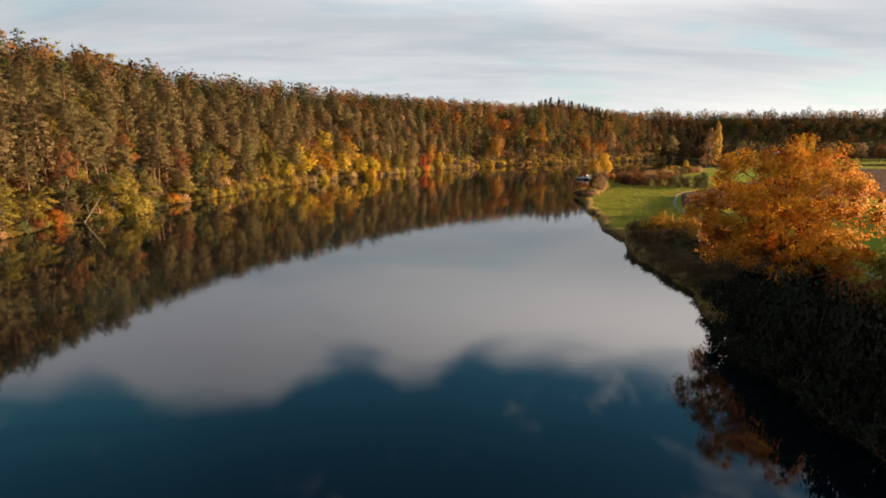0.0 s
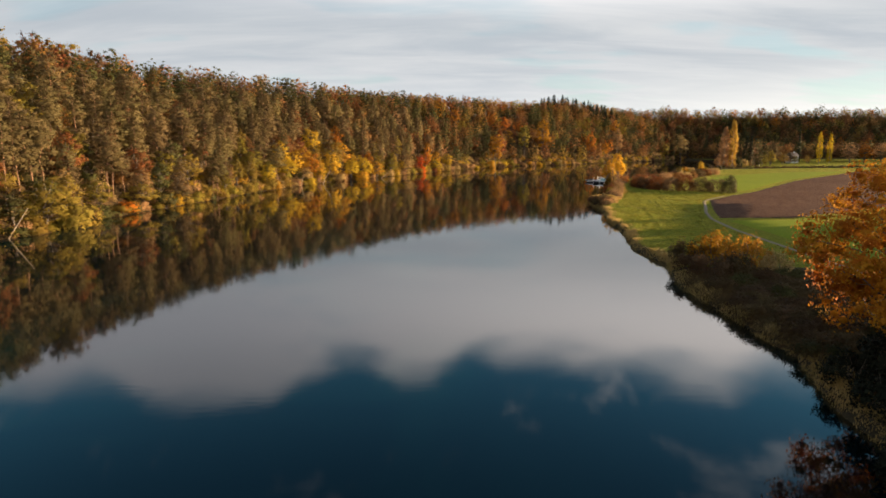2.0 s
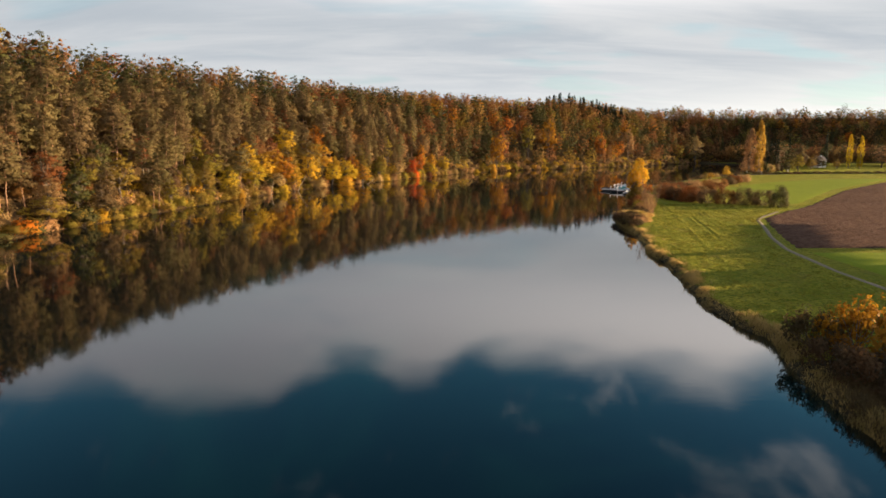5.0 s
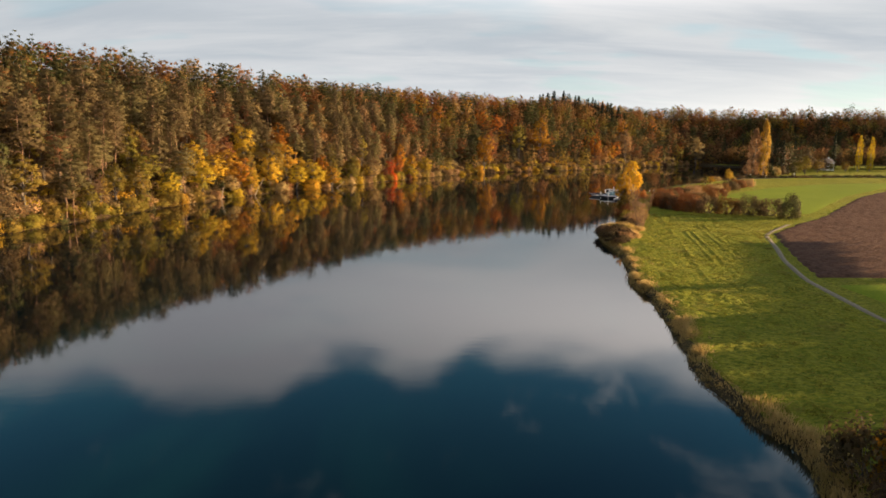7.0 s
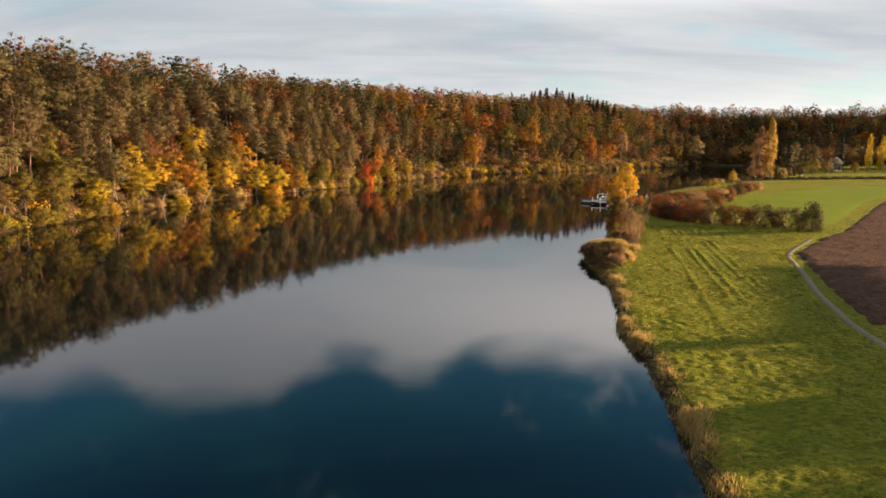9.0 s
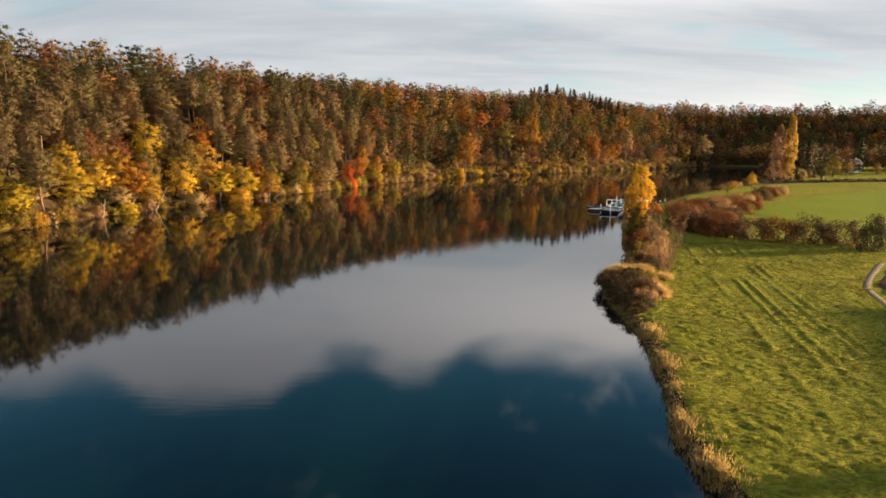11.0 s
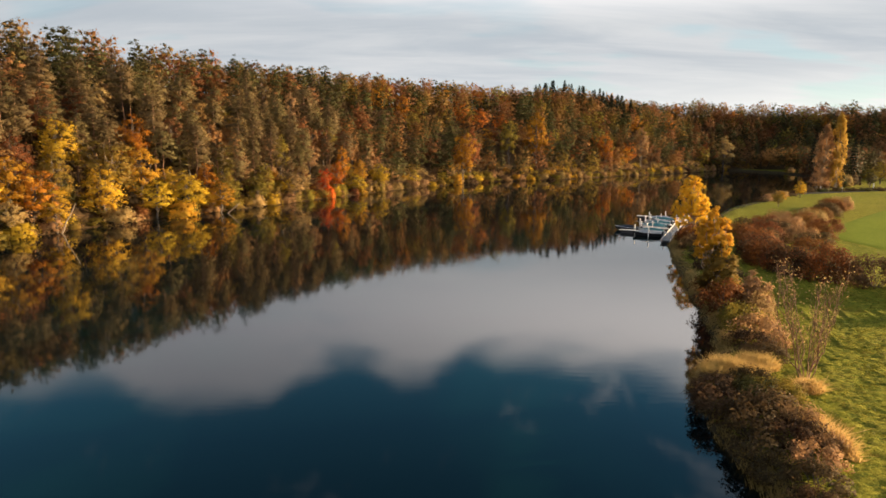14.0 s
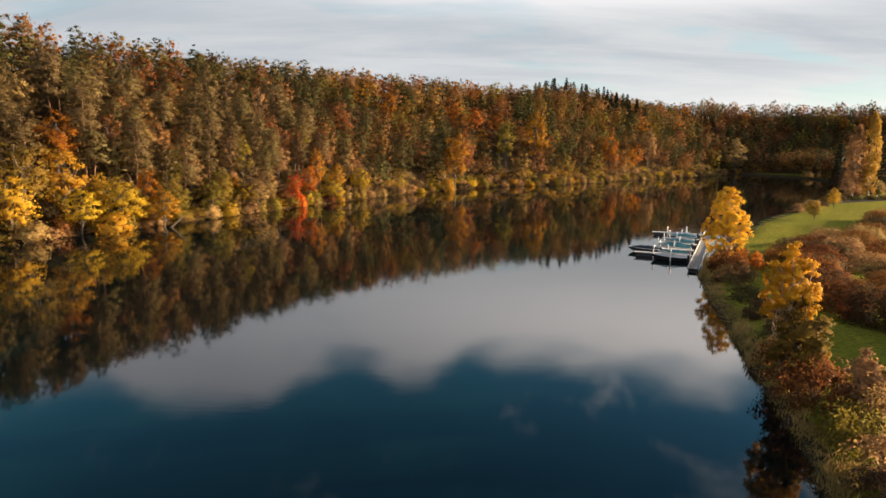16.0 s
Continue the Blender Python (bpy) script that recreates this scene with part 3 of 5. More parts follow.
def sheet(name, ring, lift, step, material, label, category, relief=None):
    """A field laid over the ground, with its outline given by corners."""
    ring = [tuple(map(float, c)) for c in ring]
    lo, hi = np.min(ring, 0), np.max(ring, 0)
    xs, ys = np.arange(lo[0] - step, hi[0] + step, step), np.arange(lo[1] - step, hi[1] + step, step)
    gx, gy = np.meshgrid(xs, ys)
    p = np.stack([gx.ravel(), gy.ravel()], 1)
    keep = inside(p, ring)
    rim = to_line(p, ring + ring[:1])
    z = ground_height(gx, gy)[0] + np.where(keep, lift * np.clip(rim / 1.2, 0.2, 1), -0.3)
    if relief is not None:
        z = z + np.where(keep, relief(gx.ravel(), gy.ravel()), 0)
    nx = len(xs)
    i, j = np.meshgrid(np.arange(len(ys) - 1), np.arange(nx - 1), indexing="ij")
    f = np.stack([i * nx + j, i * nx + j + 1, (i + 1) * nx + j + 1, (i + 1) * nx + j], -1).reshape(-1, 4)
    f = f[keep[f].any(1)]
    # the outermost corners are drawn onto the outline
    loose = np.unique(f[~keep[f]])
    p[loose] = on_line(p[loose], ring + ring[:1])
    z[loose] = ground_height(*p[loose].T)[0] - 0.03
    used, f2 = np.unique(f, return_inverse=True)
    v = np.stack([p[used, 0], p[used, 1], z[used]], 1)
    ob = new(name, raw_mesh(name, v, f2.reshape(-1, 4), [material], smooth=True))
    return tagged(ob, label, category, kind="structure")


def strip(name, line, width, lift, material, label, category, soft=6):
    """A path along a line of corners."""
    pts = []
    for (x0, y0), (x1, y1) in zip(line[:-1], line[1:]):
        n = max(2, int(math.hypot(x1 - x0, y1 - y0) / 2))
        pts += [(x0 + (x1 - x0) * k / n, y0 + (y1 - y0) * k / n) for k in range(n)]
    pts = np.array(pts + [line[-1]], float)
    for _ in range(soft):
        pts[1:-1] = (pts[:-2] + pts[1:-1] * 2 + pts[2:]) / 4
    side = unit(np.gradient(pts, axis=0))[:, ::-1] * (1, -1)
    half = width / 2 * (1 + 0.12 * waves(pts[:, 0], pts[:, 1], 4, 8))[:, None]
    rows = [pts + side * half * k for k in (-1, -0.8, 0.8, 1)]
    v = np.concatenate([np.c_[r, ground_height(*r.T)[0] + lift - drop] for r, drop in zip(rows, (0.09, 0, 0, 0.09))])
    n = len(pts)
    i, k = np.meshgrid(np.arange(n - 1), np.arange(3), indexing="ij")
    f = np.stack([k * n + i, k * n + i + 1, (k + 1) * n + i + 1, (k + 1) * n + i], -1).reshape(-1, 4)
    ob = new(name, raw_mesh(name, v, f, [material], smooth=True))
    return tagged(ob, label, category, kind="structure")


def value_noise(x, y, s, seed):
    """Smooth lumps of about the size s, 0 to 1."""
    grid = np.random.default_rng(seed).random((257, 257))
    u, v = x / s, y / s
    i, j = np.floor(u).astype(int), np.floor(v).astype(int)
    a, b = u - i, v - j
    a, b = a * a * (3 - 2 * a), b * b * (3 - 2 * b)
    i, j = i % 256, j % 256
    return (grid[i, j] * (1 - a) + grid[i + 1, j] * a) * (1 - b) + (grid[i, j + 1] * (1 - a) + grid[i + 1, j + 1] * a) * b


def turf(x, y):
    """Tufts, lumps and a few long mowing ruts."""
    u = 0.975 * x - 0.22 * y + 0.5 * waves(x, y, 14, 41)
    ruts = sum(np.exp(-((u - c) / 0.32) ** 2) for c in (9.6, 12.5, 13.9, 16.6, 18.0))
    ruts = ruts * np.clip((value_noise(x, y, 9.0, 42) - 0.25) * 2.5, 0, 1) * np.clip((y - 185) / 20, 0.25, 1)
    lumps = value_noise(x + 0.3 * y, y * 1.3, 0.8, 43) * 0.3 + value_noise(x, y, 2.3, 44) * 0.25 + value_noise(0.8 * x - 0.6 * y, 0.6 * x + 0.8 * y, 0.37, 45) * 0.4
    clear = np.clip(value_noise(x, y, 7.0, 46) * 1.5, 0.35, 1)
    return (lumps - 0.35) * 0.36 * clear + 0.13 * ruts


def furrows(x, y):
    a = (x * 0.62 - y * 0.78) * 2 * np.pi / 2.6
    return 0.13 * np.sin(a + 0.4 * waves(x, y, 7, 2)) + 0.06 * waves(x, y, 1.1, 4)


sheet("ploughed_field", [(66.5, 181.5), (84, 182), (106, 196), (150, 222), (260, 262), (300, 380), (262, 404), (226, 387), (156, 316), (110, 257), (95, 241), (81.8, 225.5), (76.5, 211), (71.5, 197)],
      0.26, 1.1, PLOUGHED, "bare brown ploughed field with long furrows", "field", furrows)
sheet("crop_field_far", [(103, 262), (105, 282), (104, 304), (104, 314), (124, 336), (147, 359), (176, 381), (219, 394), (223, 390), (154, 320), (111, 264)], 0.1, 2.0, CROP, "bright green young winter crop behind the hedge", "field")
sheet("crop_field_near", [(66, 177), (86, 178.5), (108, 193), (152, 219), (170, 60), (66, 60), (65, 120), (66, 160)], 0.1, 2.0, CROP, "green young crop beside the gravel path", "field")
sheet("meadow", [(37, 135), (36.5, 144.5), (39, 157), (40, 165.5), (41, 171), (41, 181), (44, 194), (46, 206), (46, 214), (46.5, 221), (49, 229), (58, 234), (59, 243), (64, 250), (70, 258), (78, 258), (90, 252), (97, 249), (91, 241), (82.5, 231), (77.5, 223), (75.5, 218), (71.5, 207), (67.5, 197), (62.4, 181), (59.6, 162), (59, 134)],
      0.07, 0.2, MEADOW, "rough mown yellow-green meadow with tufts and ruts", "meadow", turf)
strip("path", [(60, 20), (60.5, 128), (61, 160), (64, 180), (69, 196), (73, 206), (77, 217), (79, 223), (84, 230), (93, 241)],
      1.0, 0.035, GRAVEL, "pale narrow gravel farm path beside the fields", "path", 2)
strip("shore_path", [(63, 262), (67.8, 279.4), (69.8, 286), (72.5, 294.6), (78.3, 309.5), (84, 322), (92.9, 338), (105, 358), (125, 382)], 0.4, 0.05, BANK_SOIL, "narrow worn path behind the shore trees", "path")
strip("road", [(120, 402), (156, 417), (194, 434), (260, 446), (420, 462)], 5.0, 0.12, ROAD, "narrow asphalt road past the fields", "road")


# ---- the wooded slope ----
def forest_spots(step, reach, y_max, seed):
    rng = np.random.default_rng(seed)
    xs, ys = np.meshgrid(np.arange(-190, 720, step), np.arange(60, 760, step))
    p = np.stack([xs.ravel(), ys.ravel()], 1) + rng.uniform(-0.42, 0.42, (xs.size, 2)) * step
    e = to_line(p, WOOD_EDGE)
    ok = inside(p, WOODS) & (e < reach) & (e > 1.0) & (p[:, 1] < y_max) & (p[:, 0] > -0.70 * p[:, 1] - 8)
    p, e = p[ok], e[ok]
    return p, e, ground_height(*p.T)[0], rng


PINES = [tree_meshes("pine", *pine(10 + k, 19.0, 7.6 + 0.7 * (k % 3), 0.3 + 0.08 * (k % 3)), PINE_BARK, LEAF["pine"]) for k in range(6)]
SPRUCES = [tree_meshes("spruce", *spruce(30 + k, 20.0, 6.5), BARK, LEAF["spruce"]) for k in range(2)]
BROADS = [tree_meshes("broadleaf", *broadleaf(40 + k, 16.0, 8.5 + (k % 3), 0.08, 100, 30, 0.26, 0.2 * (k % 2), 24, 0.14, 0.105), BARK, LEAF["olive"]) for k in range(6)]
LOWS = [tree_meshes("shore_shrub", *shrub(50 + k, 6.0, 5.0, 5.0, 26, 40, 0.24, 8, True), BARK, LEAF["olive"]) for k in range(4)]
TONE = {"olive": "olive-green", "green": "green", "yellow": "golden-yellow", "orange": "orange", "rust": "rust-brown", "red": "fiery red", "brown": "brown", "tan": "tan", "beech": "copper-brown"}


def plant_broad(x, y, h, w, tone, rng, z=None, mesh=None, group="broadleaf trees on the slope"):
    z = height(x, y) if z is None else z
    return plant("broadleaf_tree", mesh or BROADS[int(rng.integers(len(BROADS)))], x, y, z - 0.1, rng.uniform(0, 6.28), w / 9.5, (h / 16.0) / (w / 9.5), LEAF[tone],
                 f"{TONE[tone]} autumn broadleaf tree on the wooded lake slope", group=group)


def plant_low(x, y, h, w, tone, rng, z=None):
    z = height(x, y) if z is None else z
    return plant("shore_shrub", LOWS[int(rng.integers(len(LOWS)))], x, y, max(z, 0.0) - 0.1, rng.uniform(0, 6.28), w / 6.0, (h / 5.0) / (w / 6.0), LEAF[tone],
                 f"{TONE[tone]} autumn shrub overhanging the lake edge", "shrub", "shrubs along the wooded shore", "branchwork", "foliage")


def plant_pine(x, y, h, rng, z):
    return plant("pine_tree", PINES[int(rng.integers(len(PINES)))], x, y, z - 0.1, rng.uniform(0, 6.28), h / 19.0 * rng.uniform(0.9, 1.15), rng.uniform(0.95, 1.1),
                 label="tall grey-green pine with a bare reddish stem", group="pines on the lake slope")


# the trees that stand out by colour: place, height, width, tone
LANDMARK_TREES = [(-38, 349, 12, 11, "yellow"), (-32, 355, 10, 9, "yellow"), (-52, 350, 15, 10, "orange"), (-47, 343, 15, 10, "yellow"), (-50, 330, 14, 10, "yellow"), (-56, 322, 14, 10, "olive"), (-43, 341, 10, 9, "yellow"), (-60, 330, 16, 10, "yellow"),
                  (-53, 316, 11, 8, "yellow"), (-9, 404, 13, 6, "orange"), (-3, 420, 10, 8, "yellow"), (-8, 412, 15, 6, "orange"), (36, 470, 25, 11, "orange"),
                  (74, 510, 28, 16, "orange"), (116, 541, 21, 9, "orange"), (212, 614, 24, 17, "tan"), (-62, 306, 12, 9, "yellow"), (-57, 314, 12.5, 11, "orange"),
                  (-51, 336, 17, 14, "olive"), (-84, 166, 12, 11, "olive"), (-86, 214, 12, 10, "rust"), (-93, 137, 10, 8, "olive"), (142, 562, 24, 12, "tan"),
                  (-26, 416, 18, 7, "tan")]
LANDMARK_TREES += [(-12, 398, 11, 5, "red"), (40, 480, 24, 10, "rust"), (-72, 276, 9, 8, "olive"), (60, 503, 22, 10, "olive"), (-92, 190, 16, 9, "rust"),
                  (-67, 291, 11, 12, "olive"), (-63, 299, 10, 11, "yellow"), (-72, 279, 11, 12, "olive"), (-60, 312, 14, 10, "yellow"), (-66, 300, 14, 10, "yellow"), (-70, 268, 12, 10, "olive"), (-80, 236, 12, 11, "olive"), (-86, 178, 11, 10, "olive")]
LANDMARK_SHRUBS = [(-89.5, 149, 6, 7, "orange"), (-70, 262, 6, 9, "olive"), (-11, 399, 6, 5, "red"), (33, 466, 7, 6, "yellow"), (-38, 344, 5, 9, "yellow"),
                   (-47, 330, 5, 8, "tan"), (-81, 172, 7, 9, "olive"), (-83, 200, 4, 7, "red"), (-56, 308, 5, 7, "yellow"), (-79, 214, 6, 8, "green"), (48, 486, 6, 7, "olive")]


def build_slope():
    rng = np.random.default_rng(7)
    for x, y, h, w, tone in LANDMARK_TREES:
        plant_broad(x, y, h, w, tone, rng)
    for x, y, h, w, tone in LANDMARK_SHRUBS:
        plant_low(x, y, h, w, tone, rng)
    taken = np.array([t[:2] for t in LANDMARK_TREES], float)
    rest = []
    spots, inland, ground, rng = forest_spots(4.3, 64, 780, 11)
    for (x, y), e, z in zip(spots, inland, ground):
        near = y < 430 and e < 27
        clear = np.hypot(*(taken - (x, y)).T).min() > 4.5
        if not clear or not near:
            continue
        u = rng.random()
        if near and e < 5:
            plant_pine(x, y, rng.uniform(11, 16), rng, z) if u < 0.22 else plant_broad(x, y, rng.uniform(7, 12), rng.uniform(6, 9), (("olive", "yellow", "olive", "tan", "orange", "yellow", "olive") if y > 280 else ("olive", "green", "olive", "tan", "olive", "green", "brown"))[int(u * 997) % 7], rng, z)
        elif near and u < (0.72 if y < 340 else 0.62):
            plant_pine(x, y, rng.uniform(13, 18.5), rng, z)
        else:
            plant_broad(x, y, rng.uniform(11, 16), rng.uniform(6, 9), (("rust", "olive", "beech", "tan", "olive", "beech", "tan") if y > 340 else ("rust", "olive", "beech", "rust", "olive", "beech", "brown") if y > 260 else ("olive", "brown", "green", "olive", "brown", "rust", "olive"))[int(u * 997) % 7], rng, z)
    spots, inland, ground, rng = forest_spots(6.0, 72, 780, 17)
    for (x, y), e, z in zip(spots, inland, ground):
        if (y >= 430 or 27 <= e < 60) and np.hypot(*(taken - (x, y)).T).min() > 5.5:
            rest.append((x, y, z, e))
    # low growth under the first trees
    spots, inland, ground, rng = forest_spots(7.0, 11, 430, 13)
    for (x, y), e, z in zip(spots, inland, ground):
        plant_low(x, y, rng.uniform(3.0, 6.5), rng.uniform(4.5, 7.0), (("olive", "green", "brown", "tan", "olive", "yellow", "rust", "olive", "orange") if y > 280 else ("olive", "green", "brown", "tan", "olive", "green", "rust", "olive", "olive"))[int(rng.integers(9))], rng, z)
    # the skirt of shrubs at the water's edge
    line = np.array(WEST_SHORE[1:], float)
    for a, b in zip(line[:-1], line[1:]):
        n = int(np.hypot(*(b - a)) / 4.2)
        for k in range(n):
            x, y = a + (b - a) * (k + rng.uniform(0.1, 0.9)) / n
            tone = (("olive", "tan", "olive", "tan", "brown", "tan", "yellow", "rust", "olive", "tan") if y > 270 else ("olive", "olive", "green", "tan", "green", "tan", "yellow", "rust", "olive", "olive"))[int(rng.integers(10))]
            plant_low(x - 1.2, y + 0.8, rng.uniform(2.2, 5.0), rng.uniform(4.0, 6.5), tone, rng, 0.2)
    return np.array(rest)


FAR_SPOTS = build_slope()


def woodland(name, maker, spots, leaf, label, seed):
    """A far wood of one kind, too many to count, in one mesh."""
    rng = np.random.default_rng(seed)
    kinds = [maker(seed + k) for k in range(3)]
    pieces, soft, tint = [], [], []
    for x, y, z, h in spots:
        wood, crown = kinds[int(rng.integers(3))]
        a, s = rng.uniform(0, 6.28), h / 18.0
        turn = np.array([[math.cos(a), -math.sin(a), 0], [math.sin(a), math.cos(a), 0], [0, 0, rng.uniform(0.92, 1.1)]]) * s
        pieces.append((crown[0] @ turn.T + (x, y, z - 0.2), crown[1]))
        soft.append(unit(crown[2] @ turn.T))
        tint.append(np.full(len(crown[0]), rng.random()))
    v, f = joined(pieces)
    ob = new(name, raw_mesh(name, v, f, [leaf], normals=np.concatenate(soft)))
    ob.data.attributes.new("tint", "FLOAT", "POINT").data.foreach_set("value", np.concatenate(tint).astype(np.float32))
    tagged(ob, label, "woodland", kind="stuff")


def build_far_woods():
    rng = np.random.default_rng(19)
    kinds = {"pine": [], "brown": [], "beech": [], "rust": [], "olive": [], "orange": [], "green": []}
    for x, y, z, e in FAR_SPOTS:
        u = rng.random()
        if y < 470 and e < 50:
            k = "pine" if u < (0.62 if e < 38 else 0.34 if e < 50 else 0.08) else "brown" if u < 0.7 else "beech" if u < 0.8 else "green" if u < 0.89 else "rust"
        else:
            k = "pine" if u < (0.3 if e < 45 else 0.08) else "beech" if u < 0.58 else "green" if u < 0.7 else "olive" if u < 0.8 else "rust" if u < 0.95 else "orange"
        kinds[k].append((x, y, z, rng.uniform(12, 17)))
    # the wood behind the poplars and the house
    front = [(189, 453), (235, 495), (256, 532), (420, 548), (640, 560)]
    xs, ys = np.meshgrid(np.arange(180, 640, 6.2), np.arange(440, 640, 6.2))
    p = np.stack([xs.ravel(), ys.ravel()], 1) + rng.uniform(-2.4, 2.4, (xs.size, 2))
    strip_of_shore = [(203, 468), (232, 518), (238, 585), (219, 622), (330, 612), (262, 590), (246, 530), (228, 494)]
    p = p[((inside(p, front + [(640, 640), (189, 640)]) & (to_line(p, front) < 32)) | inside(p, strip_of_shore)) & ~inside(p, LAKE)]
    for (x, y), z in zip(p, ground_height(*p.T)[0]):
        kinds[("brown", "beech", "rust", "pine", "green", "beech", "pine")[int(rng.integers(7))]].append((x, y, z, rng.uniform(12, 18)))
    low = {"olive": [], "brown": [], "tan": [], "yellow": []}
    spots, inland, ground, rng = forest_spots(3.6, 8.5, 640, 21)
    for (x, y), e, z in zip(spots, inland, ground):
        if x < 240:
            low[("olive", "brown", "olive", "tan", "yellow", "tan")[int(rng.integers(6))]].append((x, y, z, rng.uniform(9, 18)))
    spots, inland, ground, rng = forest_spots(6.2, 74, 780, 27)
    for (x, y), e, z in zip(spots, inland, ground):
        if e > 42:
            low["brown"].append((x, y, z, rng.uniform(20, 28)))
    for tone in low:
        woodland("undergrowth", lambda s: shrub(s, 6.0, 5.5, 5.0, 14, 20, 0.32, 3), low[tone], LEAF[tone], f"{TONE[tone]} undergrowth along the wooded shore", 91 + len(tone))
    woodland("pine_woodland", lambda s: pine(s, 18, 8.4, 0.3, 8, 18, 0.28), kinds["pine"], LEAF["green"], "far dark green pines massed along the ridge", 61)
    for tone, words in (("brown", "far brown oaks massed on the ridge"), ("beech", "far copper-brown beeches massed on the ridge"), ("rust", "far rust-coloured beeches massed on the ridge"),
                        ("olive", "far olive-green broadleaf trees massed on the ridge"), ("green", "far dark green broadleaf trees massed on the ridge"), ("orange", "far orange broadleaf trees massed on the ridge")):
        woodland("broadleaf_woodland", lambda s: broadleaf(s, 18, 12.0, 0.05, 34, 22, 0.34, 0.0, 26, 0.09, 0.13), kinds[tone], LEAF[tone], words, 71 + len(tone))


build_far_woods()


def build_ridge_conifers():
    rng = np.random.default_rng(23)
    for k in range(26):
        x, y = 84 + 2.65 * k + rng.uniform(-1.5, 1.5), 592 + 0.35 * k + rng.uniform(-4, 4)
        plant("spruce_tree", SPRUCES[k % 2], x, y, height(x, y) - 0.1, rng.uniform(0, 6.28), rng.uniform(0.95, 1.15), 0.82, LEAF["spruce"],
              "dark pointed spruce on the ridge crest", group="spruces on the crest")
    for x, y, h, w, tone in ((-143, 284, 21, 19, "olive"), (-134, 292, 16, 12, "brown"), (-158, 270, 19, 12, "green"), (-163, 262, 20, 10, "green"), (-150, 274, 17, 11, "olive")):
        plant_broad(x, y, h, w, tone, rng)


build_ridge_conifers()


# ---- the east bank: large plants ----
def build_east_bank():
    rng = np.random.default_rng(29)
    oak = tree_meshes("oak", *broadleaf(105, 21.0, 22.5, 0.02, 560, 92, 0.18, 0.08, 44, 0.17, 0.048, inner=0.3), BARK, LEAF["oak"])
    plant("oak_tree", oak, 39.0, 74, 0.6, 0.4, label="large spreading oak with golden-orange autumn leaves")
    side = tree_meshes("bank_tree", *broadleaf(102, 13.0, 11.0, 0.05, 170, 56, 0.22, 0.0, 14, 0.18), BARK, LEAF["olive"])
    plant("bank_tree", side, 44, 56, 0.6, 1.0, label="yellow-green leafy tree on the shaded bank", leaf=LEAF["olive"])
    plant("bank_tree", side, 40, 47, 0.6, 2.4, 0.8, label="orange-brown leafy tree on the shaded bank", leaf=LEAF["rust"])
    # dark ivy, its leaves blackened further to stand in for shade
    ivy = tree_meshes("ivy", *shrub(103, 3.6, 3.6, 13.0, 50, 60, 0.2, 4), BARK, LEAF["shade_dark"])
    plant("ivy_bush", ivy, 41.5, 73.5, 0.6, 0, label="dark ivy thicket round the oak's trunk, deepened for shade", category="ivy", wood="branchwork", top="foliage")
    for k, (x, y, s) in enumerate(((57, 62, 0.62), (62, 74, 0.55), (55, 50, 0.7), (66, 86, 0.5), (60, 40, 0.75), (72, 66, 0.6))):
        plant("bank_tree", side, x, y, 0.6, k, s, label="low leafy tree beside the shaded bank", leaf=LEAF["rust" if k % 2 else "olive"])
    scrub = [tree_meshes("bank_shrub", *shrub(110 + k, 6.0, 5.0, 3.4, 60, 44, 0.165, 26), BARK, LEAF["brown"]) for k in range(3)]

    def bank_shrub(x, y, l, h, tone, words, turn=None):
        plant("bank_shrub", scrub[int(rng.integers(3))], x, y, max(height(x, y), 0.0) - 0.15, rng.uniform(0, 6.28) if turn is None else turn, l / 6.0, (h / 3.4) / (l / 6.0),
              LEAF[tone], words, "shrub", "shrubs on the meadow bank", "branchwork", "foliage")

    dark = "dense brown shrub at the water's edge"
    # shrubs left of x = 40 carry the bank's shade in their leaf colour
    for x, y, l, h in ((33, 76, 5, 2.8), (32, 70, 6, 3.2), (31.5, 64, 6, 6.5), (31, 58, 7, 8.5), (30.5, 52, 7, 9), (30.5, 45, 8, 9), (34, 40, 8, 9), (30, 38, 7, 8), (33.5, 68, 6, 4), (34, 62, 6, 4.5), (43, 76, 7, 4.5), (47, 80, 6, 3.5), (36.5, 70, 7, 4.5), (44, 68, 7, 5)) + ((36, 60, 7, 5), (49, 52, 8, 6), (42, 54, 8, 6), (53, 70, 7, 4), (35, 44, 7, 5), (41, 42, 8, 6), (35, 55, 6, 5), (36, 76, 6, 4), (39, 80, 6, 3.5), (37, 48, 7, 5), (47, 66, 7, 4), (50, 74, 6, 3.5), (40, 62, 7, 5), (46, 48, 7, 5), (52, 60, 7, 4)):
        bank_shrub(x, y, l, h, *(("shade_dark", "shrub under the oak on the bank, near-black for its shade") if x < 40 else ("rust", "dim rust-brown shrub under the oak on the bank")))
    # overhanging shrubs in the same leaves, shade painted into the colour
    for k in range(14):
        bank_shrub(28.0 + 0.2 * (k % 3), 4 + 4.4 * k, 6.0, 3.2 + 0.5 * (k % 4), "shade_dark", "shrub overhanging the bank, darkened for the shade there")
    for x, y, l, h in ((35, 84, 5, 1.8), (36, 89, 5, 1.6), (37, 94, 6, 1.6), (35, 99, 5, 1.5), (38, 103, 6, 1.7), (36, 108, 5, 1.7), (41, 98, 5, 1.3), (42, 107, 6, 1.4), (40, 90, 5, 1.3), (45, 110, 5, 1.4)):
        bank_shrub(x, y, l, h, "brown", "low brown scrub on the shaded bank")
    for k in range(34):
        x, y = 34.5 + 17 * ((k * 0.618) % 1), 82 + 33 * (k + 0.5) / 34
